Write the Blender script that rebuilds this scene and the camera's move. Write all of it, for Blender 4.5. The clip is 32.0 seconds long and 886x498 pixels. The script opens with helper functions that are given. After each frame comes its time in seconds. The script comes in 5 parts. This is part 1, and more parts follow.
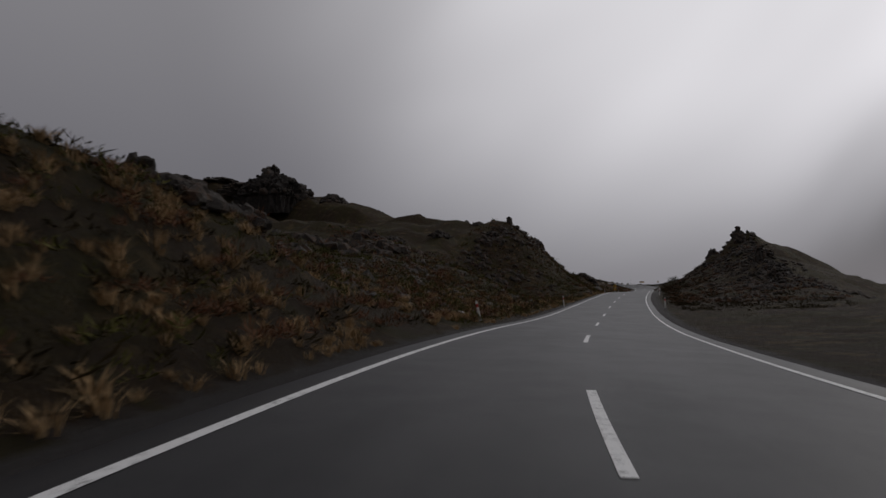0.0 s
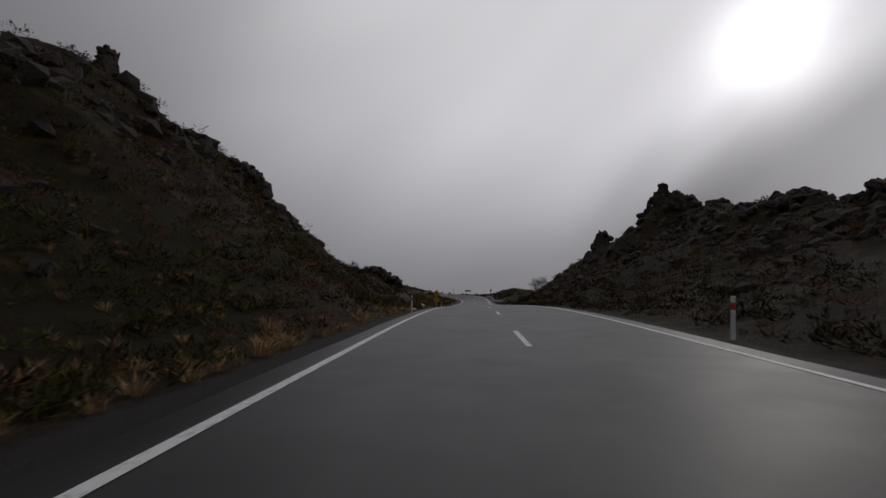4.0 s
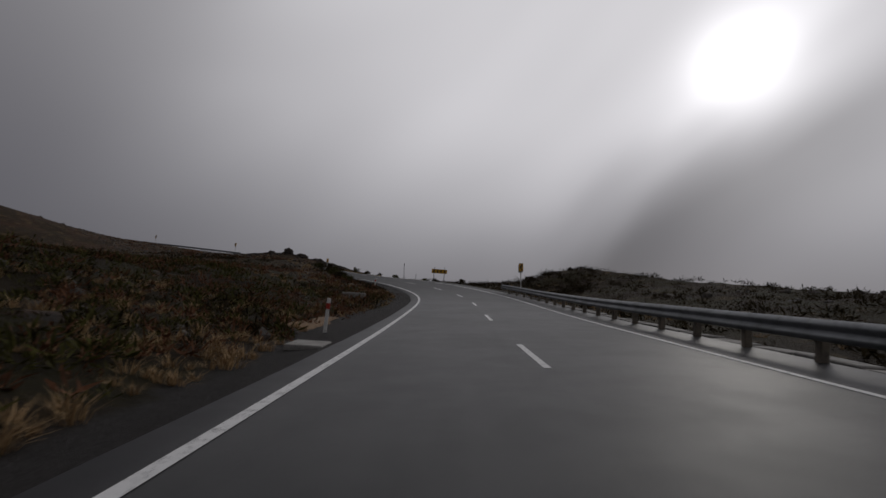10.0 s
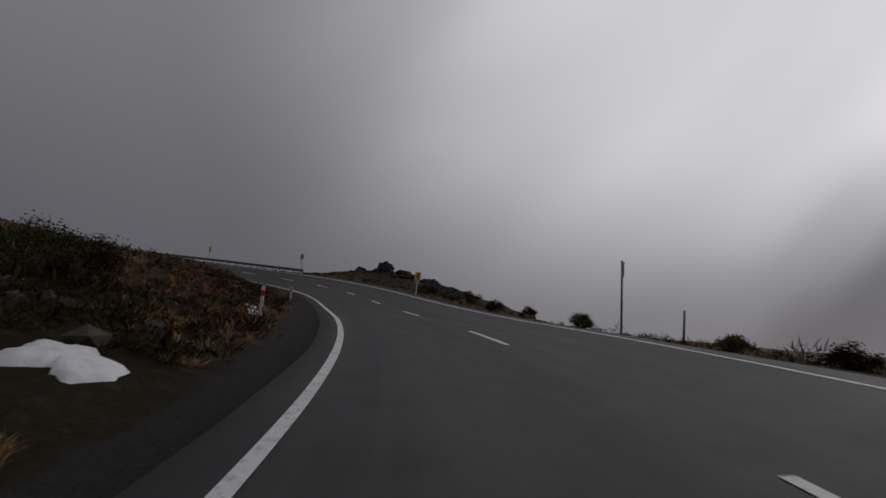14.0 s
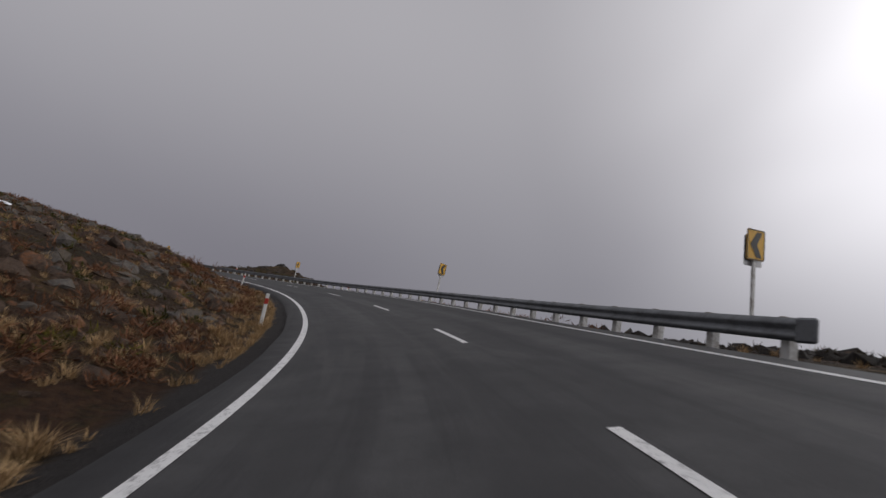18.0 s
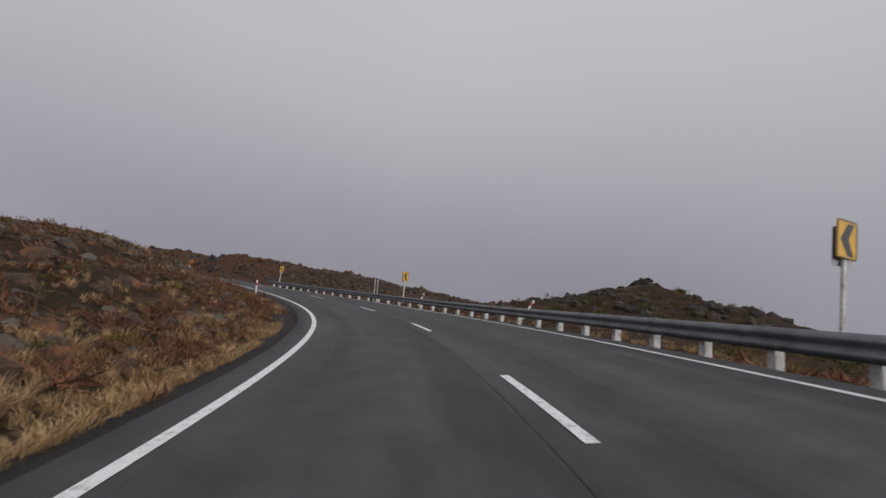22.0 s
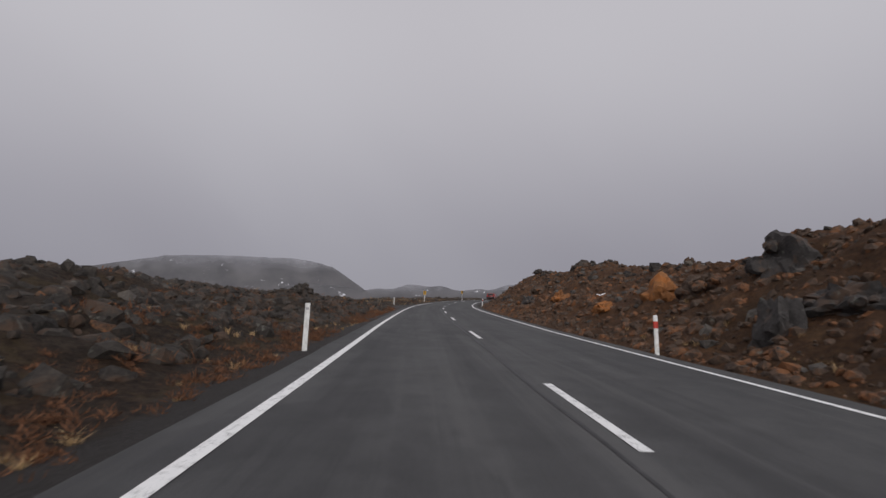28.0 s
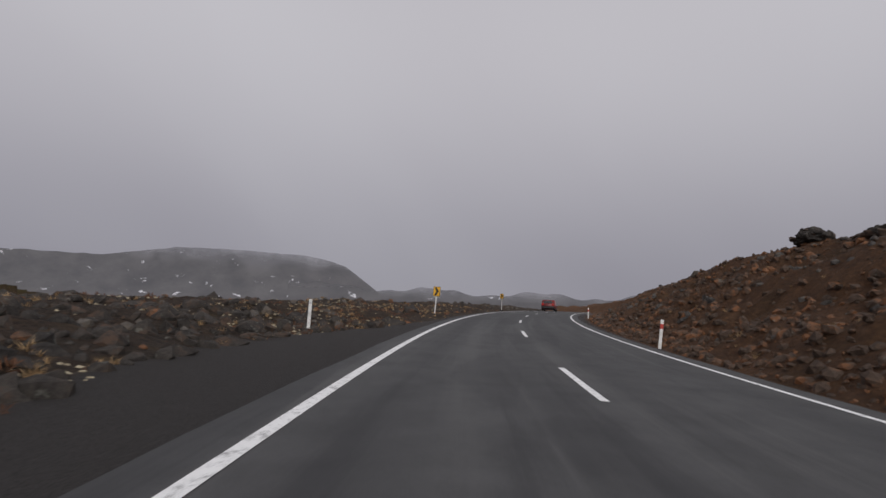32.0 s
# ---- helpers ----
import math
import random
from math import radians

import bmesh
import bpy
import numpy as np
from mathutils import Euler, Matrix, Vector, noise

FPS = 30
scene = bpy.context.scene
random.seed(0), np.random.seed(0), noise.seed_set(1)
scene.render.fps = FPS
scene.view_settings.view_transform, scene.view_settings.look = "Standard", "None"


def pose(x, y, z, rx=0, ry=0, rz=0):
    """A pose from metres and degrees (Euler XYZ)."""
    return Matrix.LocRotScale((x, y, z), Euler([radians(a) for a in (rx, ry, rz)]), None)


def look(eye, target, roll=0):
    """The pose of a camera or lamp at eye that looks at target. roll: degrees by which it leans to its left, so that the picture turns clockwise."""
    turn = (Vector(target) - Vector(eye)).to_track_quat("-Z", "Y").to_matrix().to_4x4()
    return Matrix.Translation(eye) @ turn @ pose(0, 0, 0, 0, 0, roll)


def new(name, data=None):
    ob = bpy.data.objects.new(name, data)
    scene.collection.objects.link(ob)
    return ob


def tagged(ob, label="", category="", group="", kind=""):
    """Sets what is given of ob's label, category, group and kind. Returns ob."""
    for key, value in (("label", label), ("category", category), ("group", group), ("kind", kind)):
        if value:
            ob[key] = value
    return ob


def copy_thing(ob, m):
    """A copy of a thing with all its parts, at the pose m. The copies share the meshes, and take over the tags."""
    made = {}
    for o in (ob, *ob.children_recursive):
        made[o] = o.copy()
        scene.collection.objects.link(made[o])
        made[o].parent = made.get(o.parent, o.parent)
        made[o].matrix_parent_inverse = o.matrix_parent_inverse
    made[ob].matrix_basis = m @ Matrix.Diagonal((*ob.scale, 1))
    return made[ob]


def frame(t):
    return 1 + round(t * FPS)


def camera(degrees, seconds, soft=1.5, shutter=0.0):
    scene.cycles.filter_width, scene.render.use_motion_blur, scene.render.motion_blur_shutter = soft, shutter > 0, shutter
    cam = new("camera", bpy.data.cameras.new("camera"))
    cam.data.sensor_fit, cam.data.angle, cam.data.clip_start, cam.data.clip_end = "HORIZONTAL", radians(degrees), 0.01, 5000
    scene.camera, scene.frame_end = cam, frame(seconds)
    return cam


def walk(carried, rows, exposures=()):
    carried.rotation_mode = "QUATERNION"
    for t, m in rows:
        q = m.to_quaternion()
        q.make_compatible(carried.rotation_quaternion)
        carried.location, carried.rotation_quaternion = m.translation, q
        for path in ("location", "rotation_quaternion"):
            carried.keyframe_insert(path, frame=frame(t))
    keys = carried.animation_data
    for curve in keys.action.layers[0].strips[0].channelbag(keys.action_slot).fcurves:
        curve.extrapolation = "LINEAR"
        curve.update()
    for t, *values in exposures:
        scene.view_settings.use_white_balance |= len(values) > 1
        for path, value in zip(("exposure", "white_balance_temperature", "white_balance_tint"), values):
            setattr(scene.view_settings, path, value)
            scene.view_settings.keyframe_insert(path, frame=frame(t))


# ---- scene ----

# the road: curvature (1/100 m, left positive) every 10 m, grade and crossfall (1/10) every 20 m, from 20 m before the origin
KAPPA = [-1.41, -0.97, -0.16, -0.06, -0.17, -0.06, -0.22, -0.16, -0.10, 0.04, 0.16, 0.12, 0.08, -0.09, -0.19, -0.14, -0.13, 0.02, -0.04, 0.04, 1.14, 1.44, 1.48, 1.54, 0.71, 0.13, 1.13, 1.9, 1.87, 1.38, 0.97, 1.23, 1.35, 1.03, 1.3, 1.84, 1.6, 0.87, 0.25, 0.21, 0.28, 0.04, -0.09, -0.07, -0.16, -0.3, -0.43, -0.54, -0.6, -0.51, -0.36, -0.19, -0.04, 0.11, 0.25, 0.33, 0.37, 0.37, 0.33, 0.26, 0.19, 0.11, 0.02]
GRADE = [-0.26, -0.42, -0.02, 0.08, 0.17, -0.16, -0.25, -0.22, -0.13, 0.03, 0.27, 0.43, 0.21, 0.58, 0.62, 0.65, 0.45, 0.41, 0.61, 0.69, 0.54, 0.57, 0.58, 0.61, 0.67, 0.57, 0.52, 0.49, 0.45, 0.42, 0.38, 0.37]
BANK = [-0.09, -0.42, -0.31, -0.01, 0.14, 0.22, 0.32, 0.4, 0.44, 0.63, 0.55, 0.78, 0.64, 1.32, 2.05, 1.7, 1.19, 0.78, 0.25, -0.35, -0.3, -0.36, -0.21, -0.19, -0.15, -0.15, -0.12, -0.08, -0.06, -0.04, -0.03, -0.03]
STATION = np.arange(-20.0, 601.0, 1.0)
EDGE_LEFT, EDGE_RIGHT = 3.02, 3.07


def summed(v):
    return np.concatenate([[0.0], np.cumsum((v[1:] + v[:-1]) / 2)])


turn_of_road = summed(np.interp(STATION, np.arange(-20, 601, 10.0), KAPPA) / 100)
HEADING = turn_of_road - turn_of_road[20]
ROAD_X, ROAD_Y = summed(-np.sin(HEADING)), summed(np.cos(HEADING))
ROAD_Z = summed(np.interp(STATION, np.arange(-20, 601, 20.0), GRADE) / 10)
ROAD_X, ROAD_Y, ROAD_Z = ROAD_X - ROAD_X[20], ROAD_Y - ROAD_Y[20], ROAD_Z - ROAD_Z[20]
FALL = np.interp(STATION, np.arange(-20, 601, 20.0), BANK) / 10


def heading(s):
    return float(np.interp(s, STATION, HEADING))


def road_xyz(s, e, dz=0.0):
    """Places at the stations s, e metres to the right of the centre line, dz above the road's plane (arrays)."""
    h = np.interp(s, STATION, HEADING)
    x = np.interp(s, STATION, ROAD_X) + e * np.cos(h)
    y = np.interp(s, STATION, ROAD_Y) + e * np.sin(h)
    z = np.interp(s, STATION, ROAD_Z) + np.clip(e, -4.5, 4.5) * np.interp(s, STATION, FALL) + dz
    return np.stack(np.broadcast_arrays(x, y, z), -1)


# the drive: seconds, station, offset from the centre line, yaw against the road, pitch, roll
DRIVE = [
    (0, -19.76, -0.55, 7.90, 3.73, 0.72),
    (0.5, -11.11, -0.58, 9.95, 3.80, 1.50),
    (1, -2.46, -0.65, 10.04, 3.97, 2.26),
    (1.5, 6.00, -1.00, 6.60, 3.75, 2.15),
    (2, 14.42, -1.32, 4.73, 4.22, 1.90),
    (3, 31.11, -1.19, 2.31, 4.75, 0.56),
    (6, 82.71, -1.01, 4.02, 3.89, -1.26),
    (7, 99.44, -1.26, 2.28, 3.79, -1.55),
    (8, 115.79, -1.43, 1.17, 3.47, -1.76),
    (9, 131.78, -1.39, 1.41, 4.08, -2.21),
    (10, 147.55, -1.39, 0.73, 4.10, -3.70),
    (11, 163.01, -1.29, 2.21, 5.23, -2.73),
    (12, 177.27, -1.87, 3.09, 5.57, -2.52),
    (13, 190.20, -2.21, -0.05, 5.92, -3.43),
    (14, 202.90, -2.11, -0.92, 6.51, -4.76),
    (17, 245.36, -1.10, 2.70, 8.96, -8.40),
    (18, 258.98, -1.59, -1.57, 9.13, -8.89),
    (19, 271.63, -1.70, -4.06, 8.86, -8.78),
    (20, 283.75, -1.86, -2.70, 8.49, -7.91),
    (21, 295.72, -1.98, -2.97, 7.44, -6.05),
    (22, 306.95, -1.28, -1.98, 7.63, -4.46),
    (23, 319.54, -1.40, -1.11, 6.98, -3.07),
    (24, 331.39, -1.62, -1.94, 7.64, -1.04),
    (27, 368.72, -1.88, -5.32, 8.45, 0.72),
    (28, 381.22, -1.60, -1.82, 8.36, -0.27),
    (29, 393.66, -1.61, -0.14, 8.30, -1.10),
    (30, 406.08, -1.74, 0.56, 8.43, -1.60),
    (31, 418.50, -1.83, 0.72, 8.55, -2.50),
    (32, 430.82, -1.66, 1.39, 8.80, -2.85),
]
EYE_HEIGHT = 1.043


def glide(table, t):
    """Smooth values of a table's columns at the time t (cubic between rows)."""
    a = np.array(table, float)
    k = min(max(int(np.searchsorted(a[:, 0], t, side="right")) - 1, 0), len(a) - 2)
    slope = np.gradient(a[:, 1:], a[:, 0], axis=0)
    w = a[k + 1, 0] - a[k, 0]
    u = (t - a[k, 0]) / w
    return ((2 * u**3 - 3 * u**2 + 1) * a[k, 1:] + (u**3 - 2 * u**2 + u) * w * slope[k]
            + (3 * u**2 - 2 * u**3) * a[k + 1, 1:] + (u**3 - u**2) * w * slope[k + 1])


rows = []
for half_second in range(65):
    s, c, yaw, pitch, roll = glide(DRIVE, half_second / 2)
    at = road_xyz(s, c, EYE_HEIGHT)
    rows.append((half_second / 2, pose(*at, 90 + pitch, roll, math.degrees(heading(s)) + yaw)))
cam = camera(79.75, 32.0, soft=1.5, shutter=0.1)
walk(cam, rows, [(0, -1.4), (3, -1.55), (6, -1.6), (14.2, -1.6), (16.8, -1.02), (18.2, -0.5), (24, -0.15), (32, -0.16)])

# ---- world and sun ----
SUN_AZIMUTH, SUN_HEIGHT = radians(-33.9), radians(22.3)   # azimuth from +y to the left
sun_way = Vector((-math.sin(SUN_AZIMUTH) * math.cos(SUN_HEIGHT), math.cos(SUN_AZIMUTH) * math.cos(SUN_HEIGHT), math.sin(SUN_HEIGHT)))


class Nodes:
    """Short hand for a node tree."""

    def __init__(self, tree):
        self.tree = tree
        tree.nodes.clear()

    def add(self, kind, values=None, **settings):
        n = self.tree.nodes.new(kind)
        for k, v in settings.items():
            setattr(n, k, v)
        for k, v in (values or {}).items():
            if isinstance(v, bpy.types.NodeSocket):
                self.tree.links.new(v, n.inputs[k])
            else:
                n.inputs[k].default_value = v
        return n

    def math(self, op, a, b=0.0, c=0.0, clamp=False):
        return self.add("ShaderNodeMath", {0: a, 1: b, 2: c}, operation=op, use_clamp=clamp).outputs[0]

    def mix(self, fac, a, b):
        return self.add("ShaderNodeMix", {0: fac, 6: a, 7: b}, data_type="RGBA").outputs[2]

    def ramp(self, fac, *stops):
        n = self.add("ShaderNodeValToRGB", {0: fac})
        els = n.color_ramp.elements
        while len(els) < len(stops):
            els.new(0.5)
        for e, (at, col) in zip(els, stops):
            e.position = at
            e.color = (*col, 1) if len(col) == 3 else col
        return n.outputs[0]

    def step(self, v, lo, hi, to_lo=0.0, to_hi=1.0):
        return self.add("ShaderNodeMapRange", {0: v, 1: lo, 2: hi, 3: to_lo, 4: to_hi}, interpolation_type="SMOOTHSTEP").outputs[0]

    def noise(self, vector, scale, detail=5.0, rough=0.55, distort=0.0):
        return self.add("ShaderNodeTexNoise", {"Vector": vector, "Scale": scale, "Detail": detail, "Roughness": rough, "Distortion": distort}).outputs[0]


def grey(v, tint=0.0):
    return (v, v, v * (1 + tint), 1)


world = bpy.data.worlds.new("overcast_sky")
scene.world = world
world.use_nodes = True
w = Nodes(world.node_tree)
way = w.add("ShaderNodeTexCoord").outputs["Generated"]
flat = w.add("ShaderNodeVectorMath", {0: way, 1: (0, 0, 1)}, operation="DOT_PRODUCT").outputs["Value"]
near_sun = w.add("ShaderNodeVectorMath", {0: way, 1: sun_way}, operation="DOT_PRODUCT").outputs["Value"]
near_sun = w.math("MAXIMUM", near_sun, 0.0)
sun_side = Vector((sun_way.y, -sun_way.x, 0)).normalized()
sun_flat = Vector((sun_way.x, sun_way.y, 0)).normalized()


def along_axis(v):
    return w.add("ShaderNodeVectorMath", {0: way, 1: v}, operation="DOT_PRODUCT").outputs["Value"]


# soft cloud drawn out on a slant, up to the right of the sun
slant = w.add("ShaderNodeCombineXYZ", {0: w.math("MULTIPLY", along_axis((sun_side + Vector((0, 0, 1))).normalized()), 0.7),
                                       1: w.math("MULTIPLY", along_axis((Vector((0, 0, 1)) - sun_side).normalized()), 1.7),
                                       2: w.math("MULTIPLY", along_axis(sun_flat), 0.8)}).outputs[0]
cloud = w.noise(slant, 2.2, 2.0, 0.4, 0.5)
wide = w.noise(slant, 1.1, 2.0, 0.5, 0.3)
cloud = w.math("ADD", w.math("MULTIPLY", cloud, 0.4), w.math("MULTIPLY", wide, 0.6))
cloud = w.step(cloud, 0.24, 0.76)
lift = w.step(flat, -0.02, 0.55)
veil = w.mix(lift, (0.252, 0.243, 0.290, 1), (0.562, 0.546, 0.585, 1))
veil = w.mix(w.math("MULTIPLY", cloud, 0.22), veil, (0.705, 0.705, 0.745, 1))
# the sun's light spread by the cloud in front of it
broad = w.math("MULTIPLY", w.step(near_sun, 0.30, 0.97), w.math("MULTIPLY_ADD", cloud, 0.95, 0.56))
broad = w.math("MULTIPLY", broad, w.step(flat, -0.02, 0.34, 0.30, 1.0))
tight = w.math("MULTIPLY", w.math("POWER", near_sun, 60.0), w.math("MULTIPLY_ADD", cloud, 0.3, 0.45))
disc = w.math("MULTIPLY", w.math("POWER", near_sun, 520.0), 1.9)
glow = w.math("ADD", w.math("ADD", broad, tight), disc)
veil = w.add("ShaderNodeVectorMath", {0: veil, 1: w.add("ShaderNodeCombineXYZ", {0: w.math("MULTIPLY", glow, 0.985), 1: w.math("MULTIPLY", glow, 0.97), 2: glow}).outputs[0]}, operation="ADD").outputs[0]
# a dark bank of cloud on a slant below the sun, a pale streak above it
sun_up = (Vector((0, 0, 1)) - sun_way * sun_way.z).normalized()
across = w.math("ADD", along_axis(sun_up * 0.81 - sun_side * 0.58), w.math("MULTIPLY", w.math("SUBTRACT", cloud, 0.5), 0.09))
length = along_axis(sun_side * 0.81 + sun_up * 0.58)
bank = w.math("MULTIPLY", w.step(across, -0.30, -0.15), w.step(across, -0.16, -0.05, 1.0, 0.0))
bank = w.math("MULTIPLY", bank, w.math("MULTIPLY", w.step(length, -0.62, -0.30), w.step(length, 0.02, 0.25, 1.0, 0.25)))
bank = w.math("MULTIPLY", bank, w.step(near_sun, 0.75, 0.9))
streak = w.math("MULTIPLY", w.step(across, -0.04, 0.03), w.step(across, 0.04, 0.16, 1.0, 0.0))
streak = w.math("MULTIPLY", streak, w.math("MULTIPLY", w.step(length, -0.60, -0.25), w.step(near_sun, 0.8, 0.93)))
shade = w.math("ADD", w.math("SUBTRACT", 1.0, w.math("MULTIPLY", bank, 0.36)), w.math("MULTIPLY", streak, 0.13))
veil = w.add("ShaderNodeVectorMath", {0: veil, "Scale": shade}, operation="SCALE").outputs[0]
sky = w.add("ShaderNodeTexSky", sky_type="NISHITA", sun_disc=False, sun_elevation=SUN_HEIGHT, sun_rotation=-SUN_AZIMUTH).outputs[0]
veiled = w.add("ShaderNodeBackground", {"Color": veil, "Strength": 1.0})
clear = w.add("ShaderNodeBackground", {"Color": sky, "Strength": 0.0015})
both = w.add("ShaderNodeAddShader", {0: veiled.outputs[0], 1: clear.outputs[0]})
w.add("ShaderNodeOutputWorld", {"Surface": both.outputs[0]})

sun = new("sun", bpy.data.lights.new("sun", "SUN"))
sun.data.energy, sun.data.angle, sun.data.color = 0.5, radians(12), (1.0, 0.95, 0.88)
sun.matrix_world = look(sun_way * 400, (0, 0, 0))

# ---- materials ----


def material(name, build, **shader):
    """A material; build(nodes, position) returns a dict of the shader's inputs."""
    m = bpy.data.materials.new(name)
    m.use_nodes = True
    n = Nodes(m.node_tree)
    spot = n.add("ShaderNodeNewGeometry").outputs["Position"]
    values = dict(shader)
    values.update(build(n, spot) if build else {})
    bump = values.pop("bump", None)
    if bump is not None:
        values["Normal"] = n.add("ShaderNodeBump", {"Height": bump[0], "Strength": bump[1], "Distance": bump[2]}).outputs[0]
    b = n.add("ShaderNodeBsdfPrincipled", values)
    n.add("ShaderNodeOutputMaterial", {"Surface": b.outputs[0]})
    return m


def asphalt_look(n, spot):
    wet = n.add("ShaderNodeAttribute", attribute_name="wet").outputs["Fac"]
    track = n.add("ShaderNodeAttribute", attribute_name="track").outputs["Fac"]
    grain = n.noise(spot, 90.0, 3.0, 0.7)
    blot = n.noise(spot, 0.35, 4.0, 0.6, 0.5)
    patch = n.noise(spot, 1.4, 5.0, 0.6)
    col = n.ramp(n.math("ADD", n.math("MULTIPLY", grain, 0.55), n.math("MULTIPLY", patch, 0.45)),
                 (0.3, (0.034, 0.034, 0.035)), (0.7, (0.098, 0.097, 0.098)))
    col = n.mix(n.step(blot, 0.5, 0.72, 0.0, 0.2), col, (0.066, 0.065, 0.066, 1))
    col = n.mix(n.math("MULTIPLY", track, 0.35), col, (0.025, 0.025, 0.027, 1))
    lane = n.add("ShaderNodeAttribute", attribute_name="lane").outputs["Fac"]
    way_on = n.add("ShaderNodeAttribute", attribute_name="along").outputs["Fac"]
    drawn = n.add("ShaderNodeCombineXYZ", {0: n.math("MULTIPLY", lane, 1.5), 1: n.math("MULTIPLY", way_on, 0.055)}).outputs[0]
    streak = n.noise(drawn, 1.0, 5.0, 0.65, 0.35)
    mend = n.noise(n.add("ShaderNodeCombineXYZ", {0: n.math("MULTIPLY", lane, 0.55), 1: n.math("MULTIPLY", way_on, 0.16)}).outputs[0], 1.0, 3.0, 0.5, 0.6)
    col = n.mix(n.step(streak, 0.50, 0.66, 0.0, 0.42), col, (0.105, 0.103, 0.102, 1))
    col = n.mix(n.step(streak, 0.34, 0.46, 0.38, 0.0), col, (0.022, 0.022, 0.024, 1))
    col = n.mix(n.step(mend, 0.58, 0.62, 0.0, 0.32), col, (0.030, 0.030, 0.032, 1))
    damp = n.math("MULTIPLY", wet, n.step(n.math("ADD", n.math("MULTIPLY", blot, 0.6), n.math("MULTIPLY", patch, 0.4)), 0.38, 0.6, 0.85, 1.0))
    col = n.mix(n.math("MULTIPLY", damp, 0.72), col, (0.018, 0.018, 0.020, 1))
    rough = n.math("SUBTRACT", 0.78, n.math("MULTIPLY", damp, 0.33))
    return {"Base Color": col, "Roughness": rough, "Specular IOR Level": 0.2, "bump": (grain, 0.35, 0.006)}


def paint_look(n, spot):
    wear = n.noise(spot, 9.0, 6.0, 0.75)
    grain = n.noise(spot, 70.0, 3.0, 0.7)
    k = n.step(n.math("ADD", n.math("MULTIPLY", wear, 0.6), n.math("MULTIPLY", grain, 0.4)), 0.36, 0.5)
    return {"Base Color": n.mix(k, (0.16, 0.16, 0.16, 1), (0.74, 0.74, 0.73, 1)), "Roughness": 0.6, "bump": (grain, 0.3, 0.004)}


def ground_look(n, spot):
    zone = n.add("ShaderNodeAttribute", attribute_name="zone").outputs["Fac"]     # 0: early dark bank, 1: open lava field
    verge = n.add("ShaderNodeAttribute", attribute_name="verge").outputs["Fac"]   # 1: gravel beside the road
    steep = n.add("ShaderNodeSeparateXYZ", {0: n.add("ShaderNodeNewGeometry").outputs["Normal"]}).outputs[2]
    big = n.noise(spot, 0.16, 5.0, 0.6, 0.8)
    mid = n.noise(spot, 0.9, 6.0, 0.65, 0.4)
    fine = n.noise(spot, 7.0, 6.0, 0.75)
    grit = n.noise(spot, 38.0, 4.0, 0.8)
    soil = n.ramp(n.math("ADD", n.math("MULTIPLY", fine, 0.6), n.math("MULTIPLY", grit, 0.4)),
                  (0.32, (0.014, 0.010, 0.007)), (0.52, (0.044, 0.029, 0.016)), (0.7, (0.110, 0.072, 0.038)))
    red = n.ramp(fine, (0.3, (0.022, 0.013, 0.009)), (0.7, (0.115, 0.060, 0.034)))
    straw = n.ramp(grit, (0.3, (0.05, 0.034, 0.015)), (0.72, (0.22, 0.15, 0.066)))
    moss = n.ramp(fine, (0.3, (0.016, 0.016, 0.006)), (0.72, (0.080, 0.068, 0.022)))
    stone = n.ramp(n.math("ADD", n.math("MULTIPLY", mid, 0.5), n.math("MULTIPLY", grit, 0.5)), (0.35, (0.015, 0.0125, 0.0105)), (0.68, (0.080, 0.062, 0.046)))
    col = n.mix(n.step(big, 0.42, 0.6), soil, n.mix(zone, moss, red))
    col = n.mix(n.step(mid, 0.52, 0.66, 0.0, 0.85), col, straw)
    col = n.mix(n.math("MULTIPLY", n.step(mid, 0.36, 0.46, 1.0, 0.0), n.math("SUBTRACT", 0.85, n.math("MULTIPLY", zone, 0.35))), col, moss)
    col = n.mix(n.math("MULTIPLY", n.step(n.math("ADD", steep, n.math("MULTIPLY", fine, 0.3)), 0.72, 0.92, 1.0, 0.0), n.math("MULTIPLY_ADD", zone, 0.6, 0.4)), col, stone)
    col = n.mix(n.math("SUBTRACT", 1.0, zone), col, n.mix(0.45, col, (0.020, 0.0125, 0.005, 1)))
    rust = n.add("ShaderNodeAttribute", attribute_name="rust").outputs["Fac"]     # 1: the oxidised cut bank
    cinder = n.ramp(n.math("ADD", n.math("MULTIPLY", mid, 0.4), n.math("MULTIPLY", fine, 0.6)), (0.34, (0.040, 0.022, 0.014)), (0.52, (0.10, 0.052, 0.028)), (0.7, (0.19, 0.098, 0.048)))
    col = n.mix(n.math("MULTIPLY", rust, n.step(big, 0.3, 0.5, 0.55, 1.0)), col, cinder)
    ash = n.add("ShaderNodeAttribute", attribute_name="ash").outputs["Fac"]       # 1: bare ground of the lava field
    col = n.mix(n.math("MULTIPLY", ash, n.step(mid, 0.4, 0.6, 1.0, 0.6)), col, n.ramp(fine, (0.34, (0.014, 0.011, 0.0095)), (0.7, (0.085, 0.064, 0.048))))
    gravel = n.ramp(grit, (0.3, (0.028, 0.026, 0.026)), (0.7, (0.10, 0.092, 0.088)))
    col = n.mix(n.step(n.math("ADD", verge, n.math("MULTIPLY", n.math("SUBTRACT", mid, 0.5), 0.9)), 0.3, 0.6), col, gravel)
    rough = n.math("MULTIPLY_ADD", fine, 0.25, 0.7)
    h = n.math("ADD", n.math("MULTIPLY", fine, 0.7), n.math("MULTIPLY", grit, 0.3))
